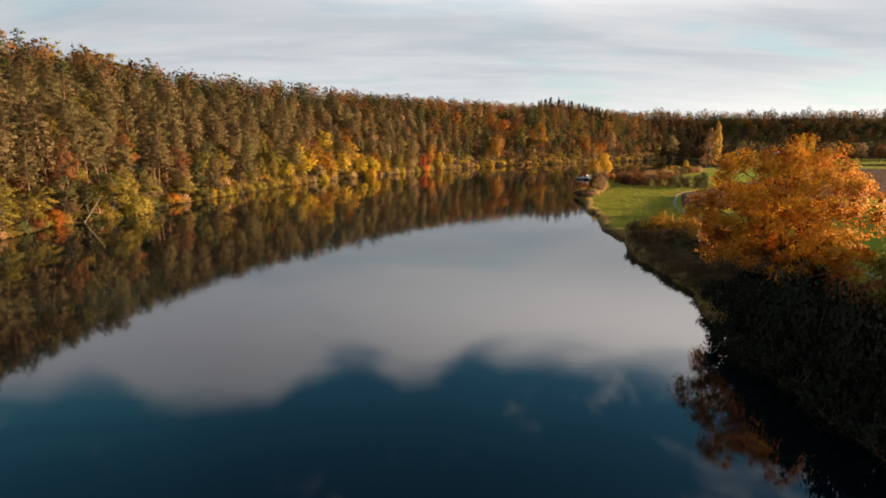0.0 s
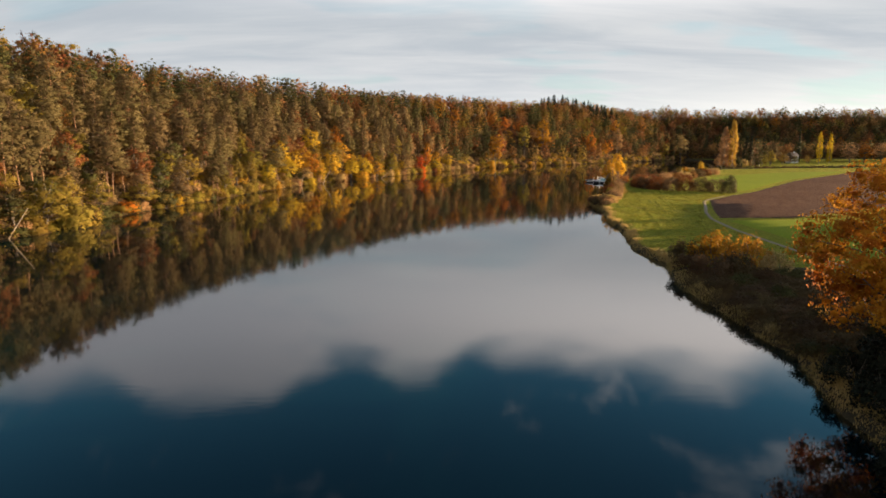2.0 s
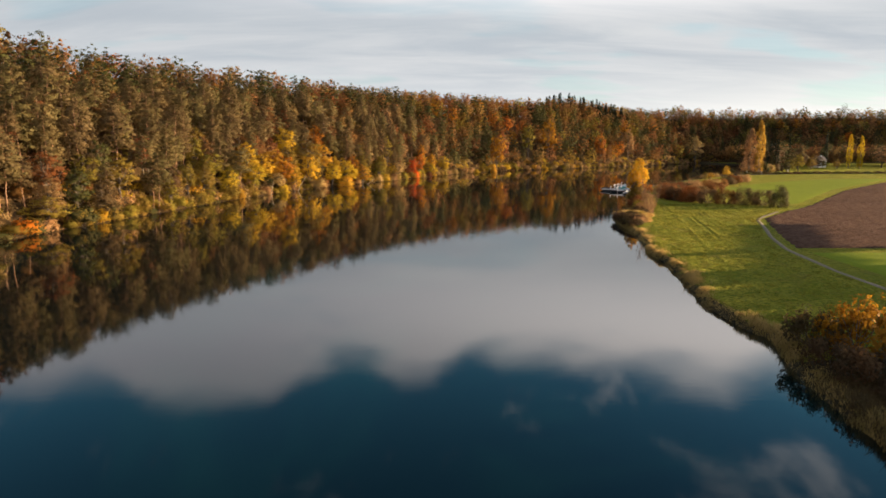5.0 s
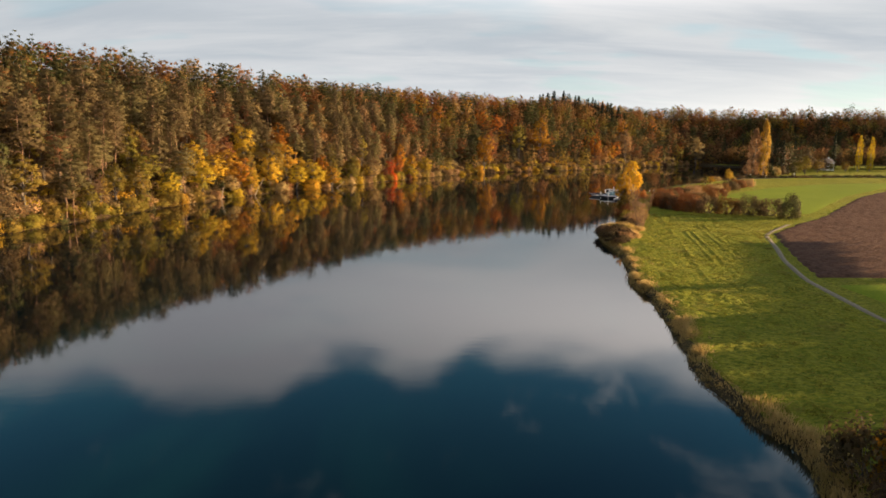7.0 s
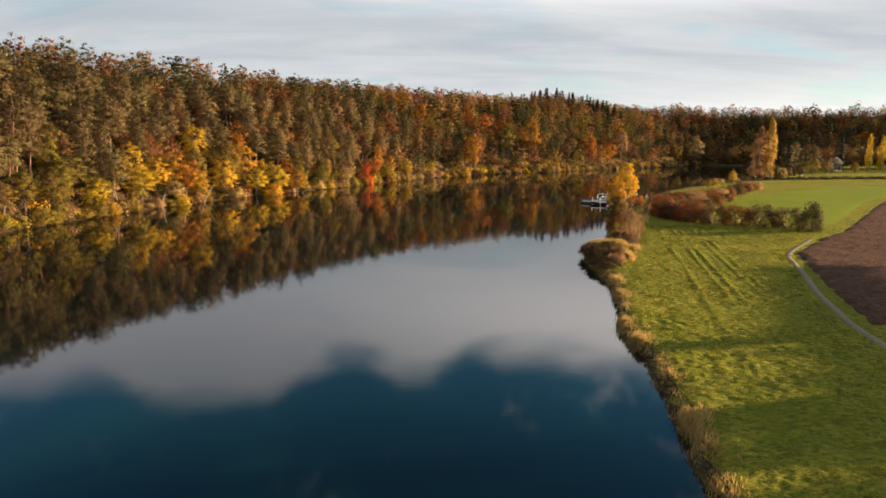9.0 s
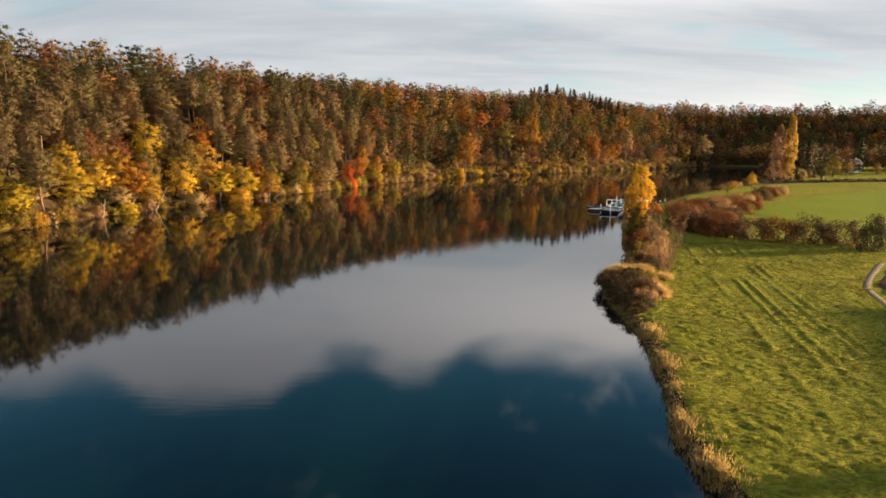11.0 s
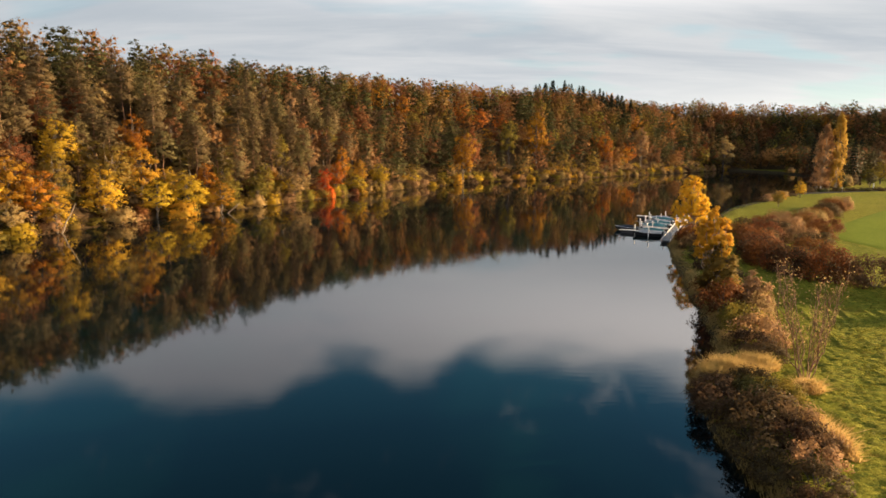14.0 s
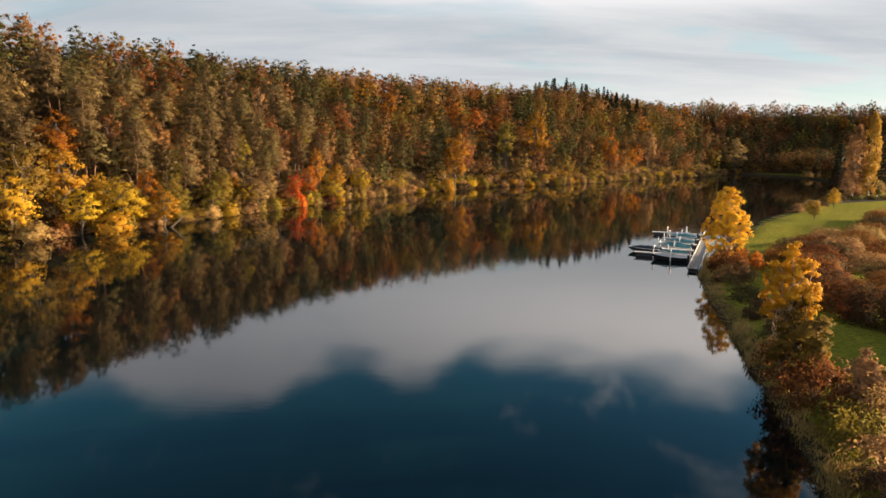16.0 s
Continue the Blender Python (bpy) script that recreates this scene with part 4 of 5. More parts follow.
        bank_shrub(x, y, rng.uniform(3.5, 5.5), rng.uniform(1.1, 2.2), "brown" if k % 4 else "green", "low tangled brown scrub on the shaded bank")
    for x, y, l, h, tone in ((38, 116, 7, 3.6, "brown"), (41, 123, 8, 6.0, "orange"), (38, 125, 6, 4.2, "brown"), (45, 120, 7, 5.6, "orange"), (47.5, 117, 5, 3.8, "tan"), (36.6, 120, 5, 3.0, "brown"), (42, 116, 6, 3.8, "brown")):
        bank_shrub(x, y, l, h, tone, "dense autumn shrub thicket with sunlit orange tips")
    # the spit with its thicket
    for x, y, l, h, tone in ((46.6, 225.5, 5, 2.0, "brown"), (47.2, 221.5, 5, 2.2, "brown"), (46.2, 218.4, 4.5, 1.7, "brown"), (49.4, 223.6, 5, 2.3, "brown"), (49.2, 219.6, 4.5, 2.0, "brown"), (50.0, 226.6, 4.5, 2.1, "green"),
                             (45.6, 215.4, 3.5, 1.3, "brown"), (50.5, 222.0, 3.6, 2.0, "tan"), (50.3, 218.6, 3.2, 1.7, "tan"), (47.6, 228.6, 4.5, 1.7, "brown"), (51.7, 226.4, 3.6, 2.0, "olive"), (51.1, 229.6, 4, 1.7, "brown"), (47.4, 214.2, 3.8, 1.7, "brown"), (48.6, 216.4, 3.6, 1.8, "tan"), (46.2, 212.0, 3.2, 1.3, "brown"), (55, 236, 5, 1.6, "brown"), (55.5, 239, 5, 2.0, "brown"),
                             (57, 241, 6, 3.2, "tan"), (60, 248, 4.5, 4.0, "tan"), (57.5, 246, 5, 3.2, "olive"), (62, 252, 4.5, 3.6, "olive"), (58.5, 252, 6, 4.2, "rust"), (60, 258, 6, 4.0, "rust"),
                             (62, 262, 6, 3.6, "tan"), (65, 268, 6, 3.0, "brown"), (66, 276, 5, 2.6, "brown"), (68, 284, 5, 2.6, "green"), (71, 294, 6, 3.2, "brown"), (73, 301, 6, 4.4, "rust"),
                             (78, 310, 5, 3.8, "brown"), (77, 303, 5, 3.8, "orange"), (81, 318, 4, 2.6, "brown")):
        bank_shrub(x, y, l, h, tone, f"{TONE[tone]} shrub thicket on the lake spit")
    bare = tree_meshes("bare_tree", *bare_tree(131, 9.5, 7.0, 11, 34), PINE_BARK, LEAF["tan"])
    plant("bare_tree", bare, 55.8, 230.5, 0.8, 0.3, label="bare many-stemmed young tree with fine twigs", leaf=LEAF["tan"])
    birch = tree_meshes("yellow_tree", *broadleaf(132, 12.5, 5.0, 0.26, 210, 44, 0.16, 0.25, 34, 0.17, 0.06, 0.2), PALE_BARK, LEAF["yellow"])
    plant("yellow_tree", birch, 59.3, 258.2, 0.6, 0.6, 0.96, 1.0, LEAF["gold"], "slender golden-yellow tree on the shore")
    under = tree_meshes("young_tree", *broadleaf(135, 8.0, 5.0, 0.05, 110, 46, 0.18, 0.1, 12, 0.2), BARK, LEAF["olive"])
    plant("young_tree", under, 59.4, 256.2, 0.5, 0.2, leaf=LEAF["olive"], label="olive-green young tree under the yellow one")
    plant("young_tree", under, 60.5, 249.5, 0.5, 2.2, 0.75, leaf=LEAF["tan"], label="pale willow-like young tree by the meadow")
    wide = tree_meshes("yellow_tree", *broadleaf(134, 13.4, 7.4, 0.02, 300, 46, 0.17, 0.36, 40, 0.16, 0.055, 0.25), PALE_BARK, LEAF["yellow"])
    plant("yellow_tree", wide, 75.4, 306.5, 0.6, 2.9, 1.0, 1.0, LEAF["gold"], "slender golden-orange tree beside the boat dock")
    # the hedge round the far field
    hedge = [tree_meshes("hedge_shrub", *shrub(140 + k, 7.0, 4.4, 6.0, 90, 46, 0.17, 26), BARK, LEAF["brown"]) for k in range(3)]
    line = [(x, y + 5.5, tone) for x, y, tone in [(98, 254, "brown"), (93, 256, "brown"), (88.5, 258, "rust"), (84, 260, "brown"), (79.5, 263, "rust"), (77, 268, "brown"), (76.5, 274, "rust"), (78, 280, "brown"),
            (81, 287, "rust"), (85, 294, "brown"), (89, 301, "rust"), (95, 308, "brown"), (101, 314, "tan"), (107, 320, "rust"), (113, 327, "tan"), (119, 335, "rust"),
            (126, 344, "brown"), (133, 353, "rust"), (141, 362, "tan"), (84, 270, "brown"), (87, 280, "rust"), (93, 290, "brown"), (101, 303, "rust"), (95, 298, "tan"), (108, 312, "rust"), (84, 301, "rust"), (90, 309, "brown"), (97, 316, "rust"), (104, 324, "tan")]]
    line += [((a[0] + b[0]) / 2 + 0.8, (a[1] + b[1]) / 2 - 0.6, b[2]) for a, b in zip(line[4:18], line[5:19])]
    for n, (x, y, tone) in enumerate(line):
        tall = 1.02 if n < 5 else 0.84 if n < 11 else 0.72
        plant("hedge_shrub", hedge[n % 3], x, y, height(x, y) - 0.1, -0.4 + rng.normal() * 0.2, 1.0, tall * rng.uniform(0.9, 1.1), LEAF[tone],
              f"{TONE[tone]} shrub in the field hedge", "hedge", "hedge round the far field", "branchwork", "foliage")
    plant("round_bush", hedge[1], 100.0, 254, 0.9, 0.9, 1.05, 1.2, LEAF["green"], "round dark green bush at the field corner", "bush", "", "branchwork", "foliage")


build_east_bank()


def build_field_trees():
    """Rows of tall trees beyond the fields, which shade the meadow and the bank."""
    rng = np.random.default_rng(33)
    flat = [tree_meshes("field_pine", *pine(160 + k, 21.0, 9.0, 0.9, 4, 30, 0.55), PINE_BARK, LEAF["pine"]) for k in range(2)]
    broad = [tree_meshes("field_tree", *broadleaf(164 + k, 19.5, 9.0, 0.12, 90, 20, 0.8, -0.35, 22, 0.2, 0.16, 0.8), BARK, LEAF["brown"]) for k in range(2)]
    slim = tree_meshes("field_poplar", *poplar(166, 30.0, 4.6, 130, 34, 0.7), PALE_BARK, LEAF["brown"])

    def field_tree(mesh, x, y, size, tall=1.0):
        plant("field_tree", mesh, x, y, height(x, y) - 0.1, rng.uniform(0, 6.28), size, tall, label="tall brown broadleaf tree in a row beyond the field", group="trees beyond the field")

    for k in range(16):
        field_tree(broad[k % 2], 66 + 1.55 * k + rng.uniform(-1, 1), 6 + 3.8 * k, rng.uniform(1.0, 1.1))
    for k in range(64):
        t = k / 63
        x, y = 102.8 + 78.5 * t + rng.uniform(-0.8, 0.8), 38 + 195 * t + rng.uniform(-1, 1)
        if t < 0.74:
            field_tree(broad[k % 2], x, y, rng.uniform(1.14, 1.16))
        else:
            plant("field_pine", flat[k % 2], x, y, height(x, y) - 0.1, rng.uniform(0, 6.28), rng.uniform(0.91, 0.93), label="high-crowned pine in a row beyond the field", group="pines beyond the field")
    for x, y, wide in ((160.8, 182.3, 1.05), (168.0, 200.3, 0.6)):
        field_tree(slim, x, y, wide, 1.05 / wide)


build_field_trees()


def build_far_side():
    rng = np.random.default_rng(31)
    tall = [tree_meshes("poplar", *poplar(150 + k, 30.5, 6.0), PALE_BARK, LEAF["orange"]) for k in range(2)]
    plant("poplar_tree", tall[0], 180, 436, 1.2, 0, 1.0, 1.0, LEAF["bronze"], "tall golden-brown Lombardy poplar")
    plant("poplar_tree", tall[1], 176.2, 438.5, 1.2, 0, 1.25, 0.66, LEAF["tan"], "thinning greyish-pink poplar beside a taller one")
    plant("poplar_tree", tall[0], 277, 512, 1.4, 1, 0.72, 1.05, LEAF["gold"], "narrow bright yellow poplar near the white house")
    plant("poplar_tree", tall[1], 284.5, 512, 1.4, 2, 0.72, 0.98, LEAF["gold"], "narrow golden poplar near the white house")
    for x, y, h, w, tone in ((168, 428, 8, 6, "tan"), (147, 400, 6.5, 4, "yellow"), (124, 369, 4.5, 4, "olive"), (132, 384, 4, 4, "yellow"), (215, 470, 8, 8, "olive"), (223, 474, 11, 9, "olive"), (204, 452, 7, 6, "green"), (253, 506, 9, 8, "brown"),
                             (269, 511, 11, 10, "rust"), (250, 512, 8, 7, "brown"), (257, 507, 6, 6, "olive"), (240, 492, 9, 8, "olive"), (246, 500, 7, 7, "brown"), (262, 500, 7, 6, "olive"), (302, 516, 16, 13, "tan"), (314, 518, 15, 14, "orange"), (328, 520, 16, 15, "tan"), (344, 522, 15, 14, "rust"),
                             (360, 524, 15, 14, "orange"), (190, 452, 8, 7, "brown"), (196, 470, 13, 10, "green"), (236, 500, 15, 12, "brown"), (160, 424, 4, 5, "green"), (176, 446, 12, 9, "brown")):
        plant_broad(x, y, h, w, tone, rng, group="trees across the fields")
    for x, y in ((208, 478), (228, 520), (243, 540), (250, 560), (190, 462), (186, 450), (199, 486), (214, 492), (221, 500), (205, 466), (194, 478), (233, 506)):
        plant("spruce_tree", SPRUCES[0], x, y, 1.0, rng.uniform(0, 6), 0.9, 1.1, LEAF["spruce"], "dark pointed spruce near the far shore", group="spruces near the far shore")
    plant("spruce_tree", SPRUCES[1], 272, 531, 1.2, 1.0, 0.62, 2.1, LEAF["spruce"], "very slender dark spruce behind the white house")
    shore = np.array([(126, 386), (150, 414), (176, 441), (204, 464), (232, 518), (237, 560), (236, 584)], float)
    for a, b in zip(shore[:-1], shore[1:]):
        n = int(np.hypot(*(b - a)) / 3.6)
        for k in range(n):
            x, y = a + (b - a) * (k + rng.uniform(0.2, 0.8)) / n + rng.uniform(0, 2.5) * np.array((0.8, -0.5))
            plant_low(x, y, rng.uniform(1.6, 3.2) if y < 440 else rng.uniform(4, 8), rng.uniform(3.5, 5.5), ("brown", "green", "olive", "brown", "tan")[int(rng.integers(5))], rng)
    low = LOWS[0]
    for k in range(26):
        x, y = 150 + k * 6.4, 421 + k * 1.7 - max(0, k - 10) * 0.7
        plant("verge_shrub", low, x, y, height(x, y) - 0.1, rng.uniform(0, 6.28), 1.1, 0.36, LEAF["brown" if k % 3 else "green"], "low brown hedge along the road", "hedge", "roadside hedge", "branchwork", "foliage")


build_far_side()


# ---- the house across the fields ----
def build_house():
    house = new("house")
    house.matrix_world = pose(262, 521, height(262, 521), 0, 0, 12)
    part("wall", block(6.4, 6, 5.0, 0, 0, 2.5, 0.03), WALL_WHITE, house, "white rendered wall")
    bm = bmesh.new()
    ring = [bm.verts.new(p) for p in ((-3.6, -3.5, 4.9), (3.6, -3.5, 4.9), (3.6, 3.5, 4.9), (-3.6, 3.5, 4.9), (-3.6, 0, 7.6), (3.6, 0, 7.6))]
    for f in ((0, 1, 5, 4), (2, 3, 4, 5), (1, 2, 5), (3, 0, 4), (3, 2, 1, 0)):
        bm.faces.new([ring[i] for i in f])
    roof = part("roof", bm, ROOF_GREY, house, "grey tiled gable roof")
    part("chimney", block(0.7, 0.7, 1.8, 1.8, 0.6, 7.4, 0.03), WALL_WHITE, roof)
    for x in (-1.7, 1.7):
        for z in (1.6, 3.9):
            window = part("window", block(1.1, 0.1, 1.3, x, -3.03, z, 0.01), WHITE_PAINT, house, "white window frame")
            part("pane", block(0.9, 0.04, 1.1, x, -3.1, z, 0.0), DARK_GLASS, window, "dark glass")
    tagged(house, "small white house with a grey gable roof", "house")


build_house()


# ---- the boat dock ----
def tapered(points, radii, sides=8):
    v, f = tube(points, radii, sides)
    bm = bmesh.new()
    vs = [bm.verts.new(p) for p in v]
    for q in f:
        bm.faces.new([vs[i] for i in q])
    bm.faces.new(vs[:sides][::-1])
    bm.faces.new(vs[-sides:])
    return bm


DOCK_A, DOCK_B = Vector((70.2, 306.5, 0)), Vector((90.2, 350.0, 0))


def build_dock():
    along = (DOCK_B - DOCK_A).normalized()
    turn = math.degrees(math.atan2(along.y, along.x))
    length = (DOCK_B - DOCK_A).length
    dock = new("boat_dock")
    dock.matrix_world = pose(*DOCK_A, 0, 0, turn)
    for side in (-0.78, 0.78):
        part("beam", block(length, 0.16, 0.3, length / 2, side, 0.34, 0.02), STEEL, dock, "pale steel edge beam")
    board = block(0.3, 1.6, 0.06, 0, 0, 0, 0.008)
    first = part("board", board, DECK, dock)
    first.location = (0.16, 0, 0.53)
    for k in range(1, int(length / 0.32)):
        ob = child("board", first.data, dock)
        ob.location = (0.16 + 0.32 * k, 0, 0.53)
    for side in (-0.86, 0.86):
        part("kerb", block(length, 0.1, 0.22, length / 2, side, 0.62, 0.02), WHITE_PAINT, dock, "white painted kerb rail")
    for k in range(7):
        part("float", block(2.2, 1.4, 0.36, 1.4 + k * (length - 2.8) / 6, 0, 0.05, 0.06), DARK_HULL, dock, "dark plastic float")
    for x, s in ((0.6, -1.15), (8.5, 1.15), (16, -1.15), (26, -1.15), (36, 1.15)):
        part("guide_pole", tapered([(x, s, -1.5), (x, s, 2.6)], (0.09, 0.09)), STEEL, dock, "grey steel guide pole")
    for x in (3.0, 13.0, 24.0, 34.0):
        part("rail", block(7.0, 0.05, 0.05, x + 3, -0.95, 1.45, 0.01), STEEL, dock)
        for dx in (0, 3.0, 6.0):
            part("rail_post", block(0.05, 0.05, 0.95, x + dx, -0.95, 0.98, 0.01), STEEL, dock)
    tagged(dock, "long grey floating dock with steel poles", "dock")
    # finger pontoons on the lake side, with their white posts
    out = Vector((-along.y, along.x, 0))
    for n, (s, reach) in enumerate(((11.4, 9.5), (17.5, 6.0), (24.5, 7.0), (32.0, 7.0), (40.0, 10.0))):
        foot = DOCK_A + along * s + out * 1.1
        finger = new("finger_pontoon")
        finger.matrix_world = pose(*foot, 0, 0, turn + 90 + (n % 2) * 5)
        part("deck", block(reach, 0.8, 0.14, reach / 2, 0, 0.7, 0.02), WHITE_PAINT, finger, "pale painted deck")
        part("float", block(reach - 0.6, 0.7, 0.8, reach / 2, 0, 0.3, 0.05), DARK_HULL, finger)
        tagged(finger, "pale finger pontoon on the boat dock", "pontoon", "finger pontoons")
    for n in range(13):
        s, o = 8.0 + n * 2.7, (6.8 if n % 2 else 4.2) + (n % 3) * 0.5
        foot = DOCK_A + along * s + out * o
        post = new("mooring_post", None)
        post.matrix_world = pose(foot.x, foot.y, 0)
        part("shaft", tapered([(0, 0, -1.5), (0, 0, 1.9), (0, 0, 2.1)], (0.1, 0.1, 0.06)), WHITE_PAINT, post)
        part("cap", tapered([(0, 0, 2.08), (0, 0, 2.16)], (0.12, 0.1)), STEEL, post, "metal cap")
        tagged(post, "white mooring post standing in the water", "post", "mooring posts")


build_dock()


def boat_mesh(length, beam, lift, rng_seed, lower=0.0):
    """A hull: rings of stations from a square stern to a raked bow."""
    st, pr = 12, 7
    v = []
    for i in range(st):
        t = i / (st - 1)
        half = beam / 2 * (1 - max(0, (t - 0.45) / 0.55) ** 2.2) * (0.9 + 0.1 * min(1, t * 4))
        sheer = lift * (1 + 0.35 * t ** 2)
        for j in range(pr):
            u = j / (pr - 1) * 2 - 1
            deep = (1 - abs(u) ** 2.4)
            v.append((t * length + (1 - deep) * 0.35 * t, u * half, sheer - deep * (sheer + 0.3) * (1 - 0.55 * max(0, t - 0.7) / 0.3)))
    f = [(i * pr + j, (i + 1) * pr + j, (i + 1) * pr + j + 1, i * pr + j + 1) for i in range(st - 1) for j in range(pr - 1)]
    return v, f, st, pr


def build_boat(x, y, turn, length, beam, hull_mat, cover_mat, label, peak=0.45):
    boat = new("boat")
    boat.matrix_world = pose(x, y, 0.02, 0, 0, turn)
    v, f, st, pr = boat_mesh(length, beam, 0.7, 1)
    bm = bmesh.new()
    vs = [bm.verts.new(p) for p in v]
    for q in f:
        bm.faces.new([vs[i] for i in q])
    bm.faces.new(vs[:pr])
    part("hull", bm, hull_mat, boat)
    bm = bmesh.new()
    rows = []
    for i in range(st):
        a, b = Vector(v[i * pr]), Vector(v[i * pr + pr - 1])
        t = i / (st - 1)
        ridge = peak * math.sin(math.pi * min(1, 0.12 + t * 0.95)) * (1 + 0.12 * math.sin(i * 2.1))
        rows.append([bm.verts.new(a.lerp(b, k / 4) + Vector((0, 0, 0.03 + ridge * (1 - abs(k / 2 - 1) ** 1.4)))) for k in range(5)])
    for p, q in zip(rows[:-1], rows[1:]):
        for k in range(4):
            bm.faces.new((p[k], q[k], q[k + 1], p[k + 1]))
    part("cover", bm, cover_mat, boat)
    bm = bmesh.new()
    for i in range(st - 1):
        for j in (0, pr - 1):
            a, b = Vector(v[i * pr + j]), Vector(v[(i + 1) * pr + j])
            bmesh.ops.create_cube(bm, size=1.0, matrix=look((a + b) / 2, b) @ Matrix.Diagonal((0.07, 0.07, (b - a).length + 0.02, 1)))
    part("rub_rail", bm, WHITE_PAINT, boat, "white rub rail")
    part("outboard_motor", block(0.35, 0.3, 0.9, -0.2, 0, 0.65, 0.06), DARK_HULL, boat, "black outboard motor")
    tagged(boat, label, "boat", "boats at the dock")


def build_boats():
    along = (DOCK_B - DOCK_A).normalized()
    out = Vector((-along.y, along.x, 0))
    turn = math.degrees(math.atan2(out.y, out.x))
    rows = [(9.2, 1.6, 5.6, 2.0, DARK_HULL, GREY_COVER, "dark boat under a pale grey cover"), (13.6, 1.7, 5.0, 1.9, WHITE_PAINT, TEAL_COVER, "white boat under a teal cover"),
            (15.8, 6.8, 5.2, 2.0, DARK_HULL, DARK_HULL, "black open boat tied to the pontoon"), (20.2, 1.7, 5.2, 2.0, WHITE_PAINT, TEAL_COVER, "white boat under a teal cover"),
            (22.4, 2.0, 5.6, 2.1, DARK_HULL, TEAL_COVER, "dark boat under a teal cover"), (27.4, 1.7, 5.6, 2.1, WHITE_PAINT, TEAL_COVER, "white boat under a teal cover"),
            (30.0, 1.9, 5.0, 2.0, WHITE_PAINT, GREY_COVER, "white boat under a pale grey cover"), (35.0, 1.7, 5.4, 2.0, DARK_HULL, TEAL_COVER, "dark boat under a teal cover"),
            (38.0, 2.0, 5.8, 2.1, WHITE_PAINT, GREY_COVER, "white boat under a pale grey cover")]
    for s, o, length, beam, hull, cover, label in rows:
        p = DOCK_A + along * s + out * o
        build_boat(p.x, p.y, turn, length, beam, hull, cover, label)


build_boats()


def build_posts():
    """White marker posts by the shore green."""
    for x, y, h in ((171, 430, 1.8), (178, 428, 1.7), (92, 347, 1.6), (94.5, 350, 1.6), (97, 353, 1.6), (203, 448, 1.9)):
        post = new("marker_post")
        post.matrix_world = pose(x, y, height(x, y))
        part("shaft", block(0.28, 0.28, h, 0, 0, h / 2 - 0.1, 0.03), WHITE_PAINT, post)
        part("cap", block(0.34, 0.34, 0.08, 0, 0, h - 0.06, 0.02), STEEL, post)
        tagged(post, "white marker post on the shore green", "post", "marker posts")


build_posts()


def build_dead_trees():
    """Pale fallen stems that lean out over the lake."""
    rng = np.random.default_rng(37)
    for x, y, dx, dy, dz in ((-51.7, 315, 3.8, -0.5, 6.2), (-30, 353, 4.0, -0.5, 2.6), (-58, 300, 1.5, -1.0, 4.5), (-86, 156, 4.5, 0.5, 6.0)):
        log = new("dead_tree")
        log.matrix_world = pose(x, y, 0.2)
        pieces = [limb((0, 0, -0.6), (dx, dy, dz), 0.2, 0.07, rng, 0.008, 5, 6)]
        for k in range(5):
            t = rng.uniform(0.4, 0.95)
            p = np.array([dx, dy, dz]) * t
            pieces.append(limb(p, p + rng.normal(size=3) * 0.8, 0.04, 0.01, rng, 0.05, 2, 4))
        child("stem", raw_mesh("dead_stem", *joined(pieces), [PALE_BARK], smooth=True), log)
        tagged(log, "pale dead tree leaning over the water", "dead tree", "dead trees on the shore")


build_dead_trees()


# ---- grass and reeds ----
def blades(feet, tall, wide, rng, lean=0.35):
    n = len(feet)
    a = rng.uniform(0, 2 * np.pi, n)
    side = np.stack([np.cos(a), np.sin(a), np.zeros(n)], 1) * (wide * rng.uniform(0.6, 1.3, n))[:, None] / 2
    tip = feet + np.stack([rng.normal(size=n) * lean, rng.normal(size=n) * lean, np.ones(n)], 1) * (tall * rng.uniform(0.55, 1.25, n))[:, None]
    v = np.stack([feet - side, feet + side, tip], 1).reshape(-1, 3)
    return v, np.arange(3 * n).reshape(-1, 3)


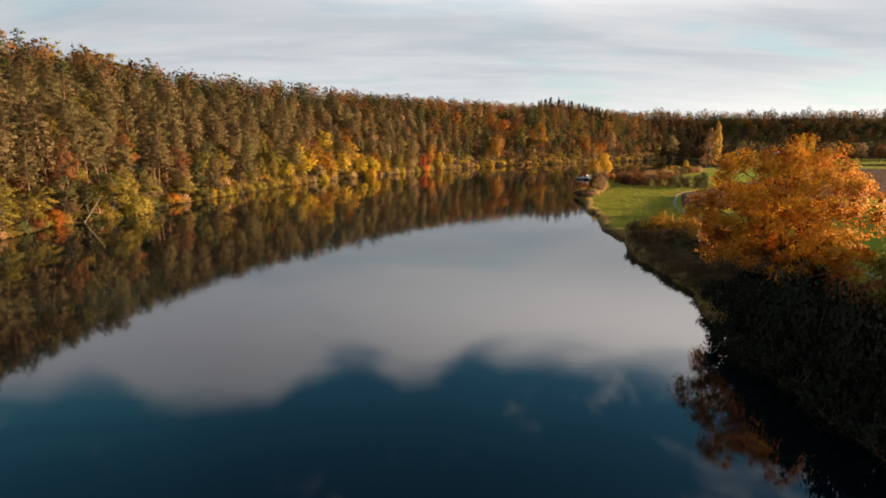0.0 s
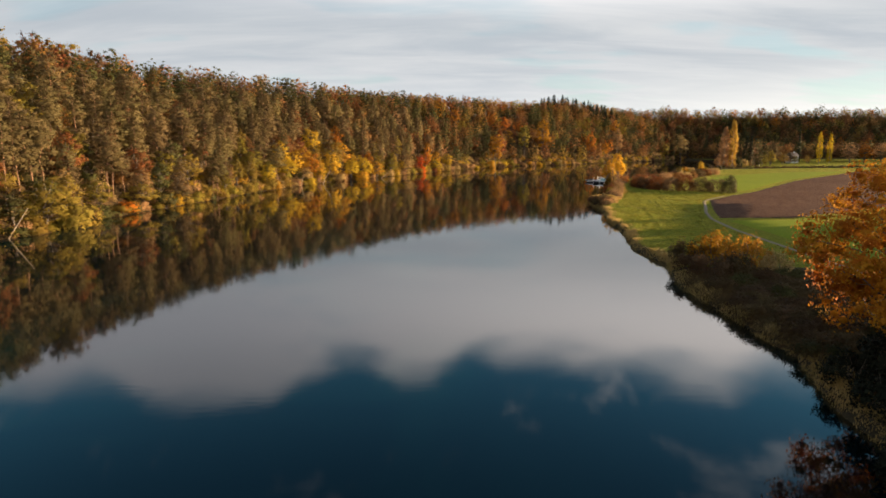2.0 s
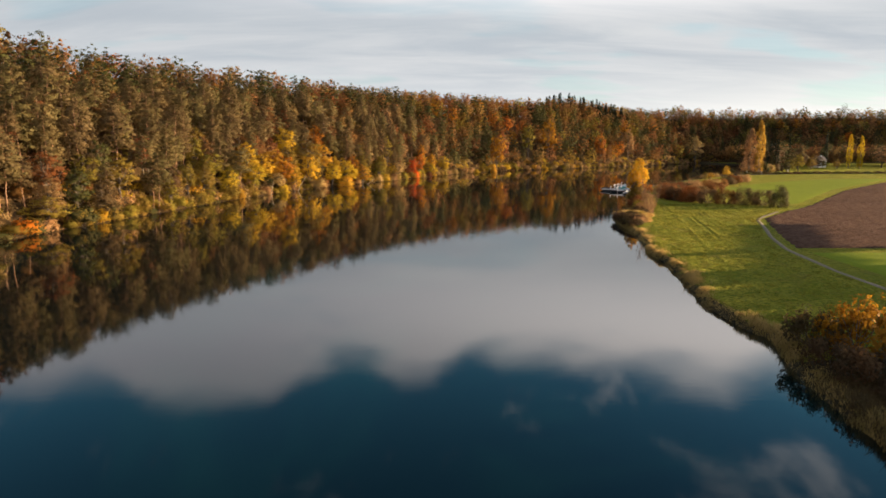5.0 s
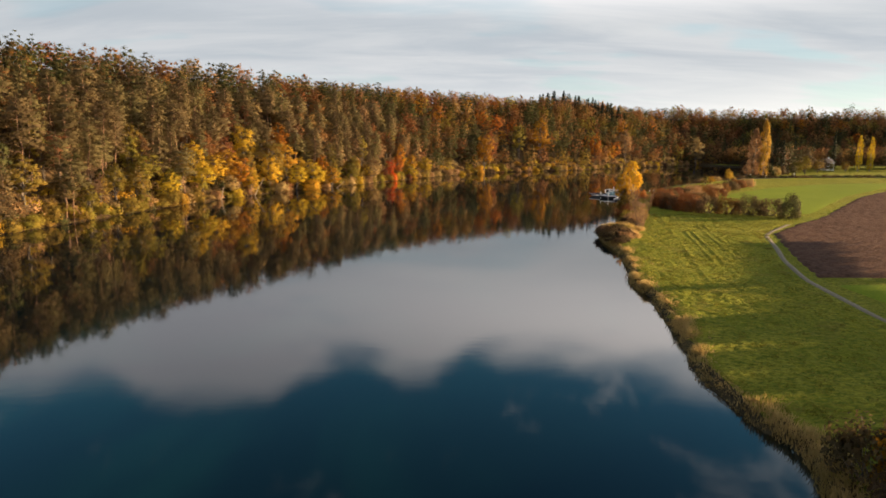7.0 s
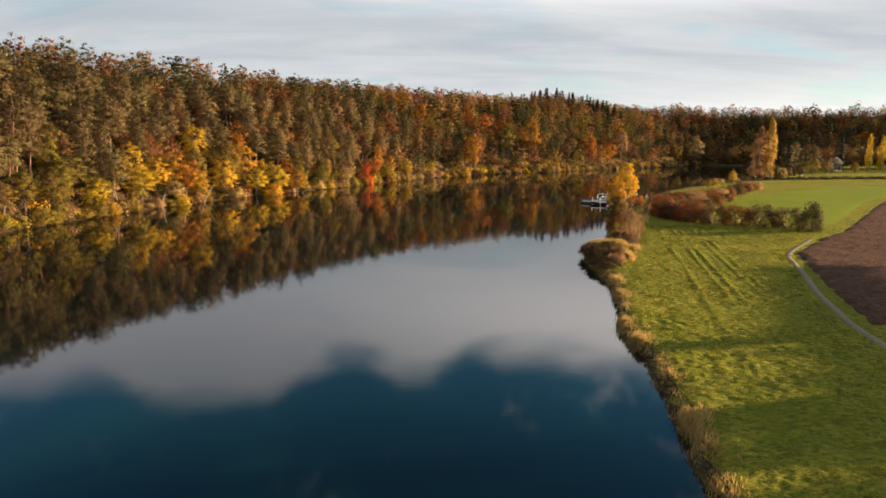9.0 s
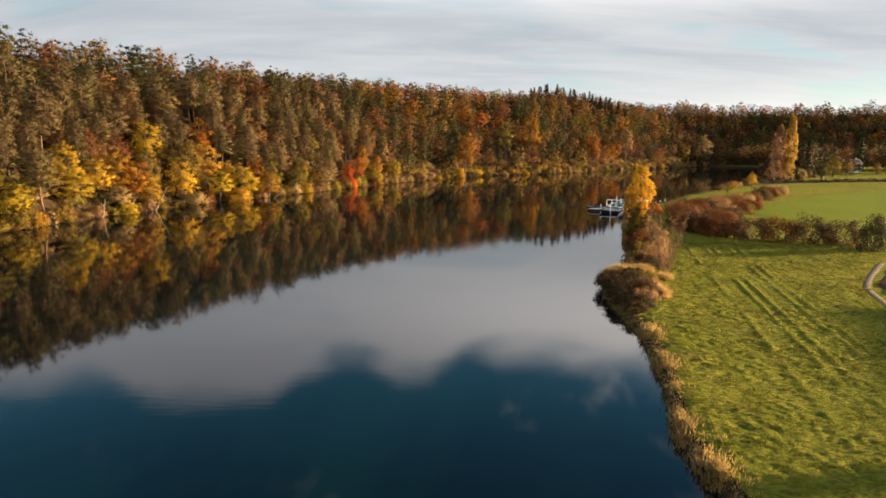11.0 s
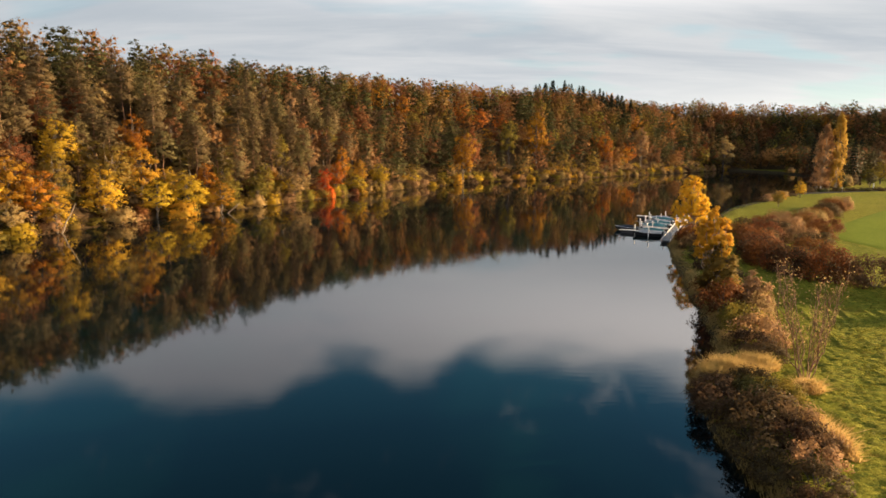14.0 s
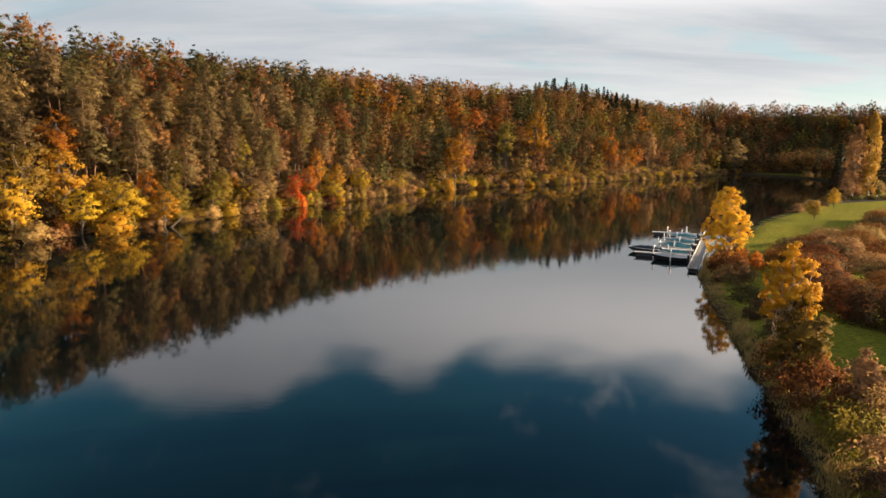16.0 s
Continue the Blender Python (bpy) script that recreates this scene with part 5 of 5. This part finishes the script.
def build_grass():
    rng = np.random.default_rng(41)
    # meadow tufts
    n = 75000
    p = np.stack([rng.uniform(36, 100, n), rng.uniform(128, 262, n)], 1)
    z, lake, _, d = ground_height(*p.T)
    path = to_line(p, [(60, 20), (60.5, 128), (61, 160), (64, 180), (69, 196), (80, 221), (84, 229), (108, 258)])
    right = inside(p, [(61, 100), (61, 160), (64, 180), (69, 196), (82, 225), (110, 257), (200, 300), (200, 100)])
    clump = 1.6 * value_noise(p[:, 0], p[:, 1], 1.3, 14) + 1.2 * value_noise(p[:, 0], p[:, 1], 0.55, 15) - 1.4
    ok = ~lake & (d > 1.5) & (path > 1.2) & ~right & (rng.random(n) < 0.4 + 0.4 * clump)
    rise = 0.05 + 0.11 * np.clip(clump[ok] + 0.4, 0, 1.4)
    p, z = p[ok], z[ok]
    feet = np.repeat(np.c_[p, z + turf(*p.T) + 0.03], 4, 0) + np.c_[rng.normal(size=(4 * len(p), 2)) * 0.16, np.zeros(4 * len(p))]
    v, f = blades(feet, np.repeat(rise, 4), np.full(len(feet), 0.13), rng, 0.8)
    tagged(new("meadow_grass", raw_mesh("meadow_grass", v, f, [GREEN_BLADE])), "rough mown meadow grass tufts", "grass", kind="stuff")
    # the golden sedge on the spit
    feet, tall = [], []
    for cx, cy, rx, ry, n, top in ((50.4, 232.2, 2.8, 1.5, 5200, 0.8), (53.3, 233.6, 1.8, 1.5, 2600, 0.8), (51.2, 219.6, 0.8, 3.0, 2200, 0.8), (48.2, 231.0, 1.7, 1.2, 1800, 0.7), (54.6, 228.2, 1.1, 1.1, 1100, 0.7)):
        a, r = rng.uniform(0, 2 * np.pi, n), np.sqrt(rng.uniform(0, 1, n))
        q = np.stack([cx + np.cos(a) * r * rx, cy + np.sin(a) * r * ry], 1)
        feet.append(np.c_[q, np.maximum(ground_height(*q.T)[0], 0) - 0.05 + 0.4 * (1 - r * r)])
        tall.append(top * (0.45 + 0.65 * np.sqrt(1 - r * r * 0.9)) * (0.6 + 0.8 * value_noise(q[:, 0], q[:, 1], 0.7, 16)))
    feet, tall = np.concatenate(feet), np.concatenate(tall)
    v, f = blades(feet, tall, np.full(len(feet), 0.07), rng, 0.7)
    tagged(new("sedge", raw_mesh("sedge", v, f, [DRY_BLADE])), "tall golden dry sedge mounds on the lake spit", "sedge", kind="stuff")
    # dry sedge and reeds along the water's edge
    line = np.array(EAST_SHORE[8:33], float)
    feet, tall = [], []
    for a, b in zip(line[:-1], line[1:]):
        n = int(np.hypot(*(b - a)) * 24)
        q = a + (b - a) * rng.uniform(0, 1, (n, 1))
        nrm = np.array([-(b - a)[1], (b - a)[0]]) / np.hypot(*(b - a))
        q = q + nrm * (np.abs(rng.normal(size=(n, 1))) * 0.95 - 0.2)
        feet.append(q)
        tall.append(0.14 + 0.75 * np.clip(value_noise(q[:, 0], q[:, 1], 3.1, 6) * 1.6 - 0.5, 0, 1.0))
    feet, tall = np.concatenate(feet), np.concatenate(tall)
    z, lake, _, d = ground_height(*feet.T)
    ok = ~lake | (d < 0.5)
    feet, tall, z = feet[ok], tall[ok], z[ok]
    many = np.repeat(np.c_[feet, np.maximum(z, -0.1) - 0.05], 7, 0) + np.c_[rng.normal(size=(7 * len(feet), 2)) * 0.2, np.zeros(7 * len(feet))]
    v, f = blades(many, np.repeat(tall, 7), np.full(len(many), 0.09), rng, 0.3)
    rough = np.stack([rng.uniform(33, 54, 10000), rng.uniform(80, 117, 10000)], 1)
    z, lake, _, _ = ground_height(*rough.T)
    rough = np.c_[rough, z - 0.05][~lake]
    many = np.repeat(rough, 6, 0) + np.c_[rng.normal(size=(6 * len(rough), 2)) * 0.3, np.zeros(6 * len(rough))]
    scrub = blades(many, rng.uniform(0.3, 0.9, len(many)), np.full(len(many), 0.1), rng, 0.6)
    tagged(new("bank_scrub", raw_mesh("bank_scrub", *scrub, [LEAF["brown"]])), "dark brown withered scrub on the shaded bank", "scrub", kind="stuff")
    tagged(new("bank_reeds", raw_mesh("bank_reeds", v, f, [DRY_BLADE])), "dry tan sedge and reeds along the bank", "reeds", kind="stuff")


build_grass()
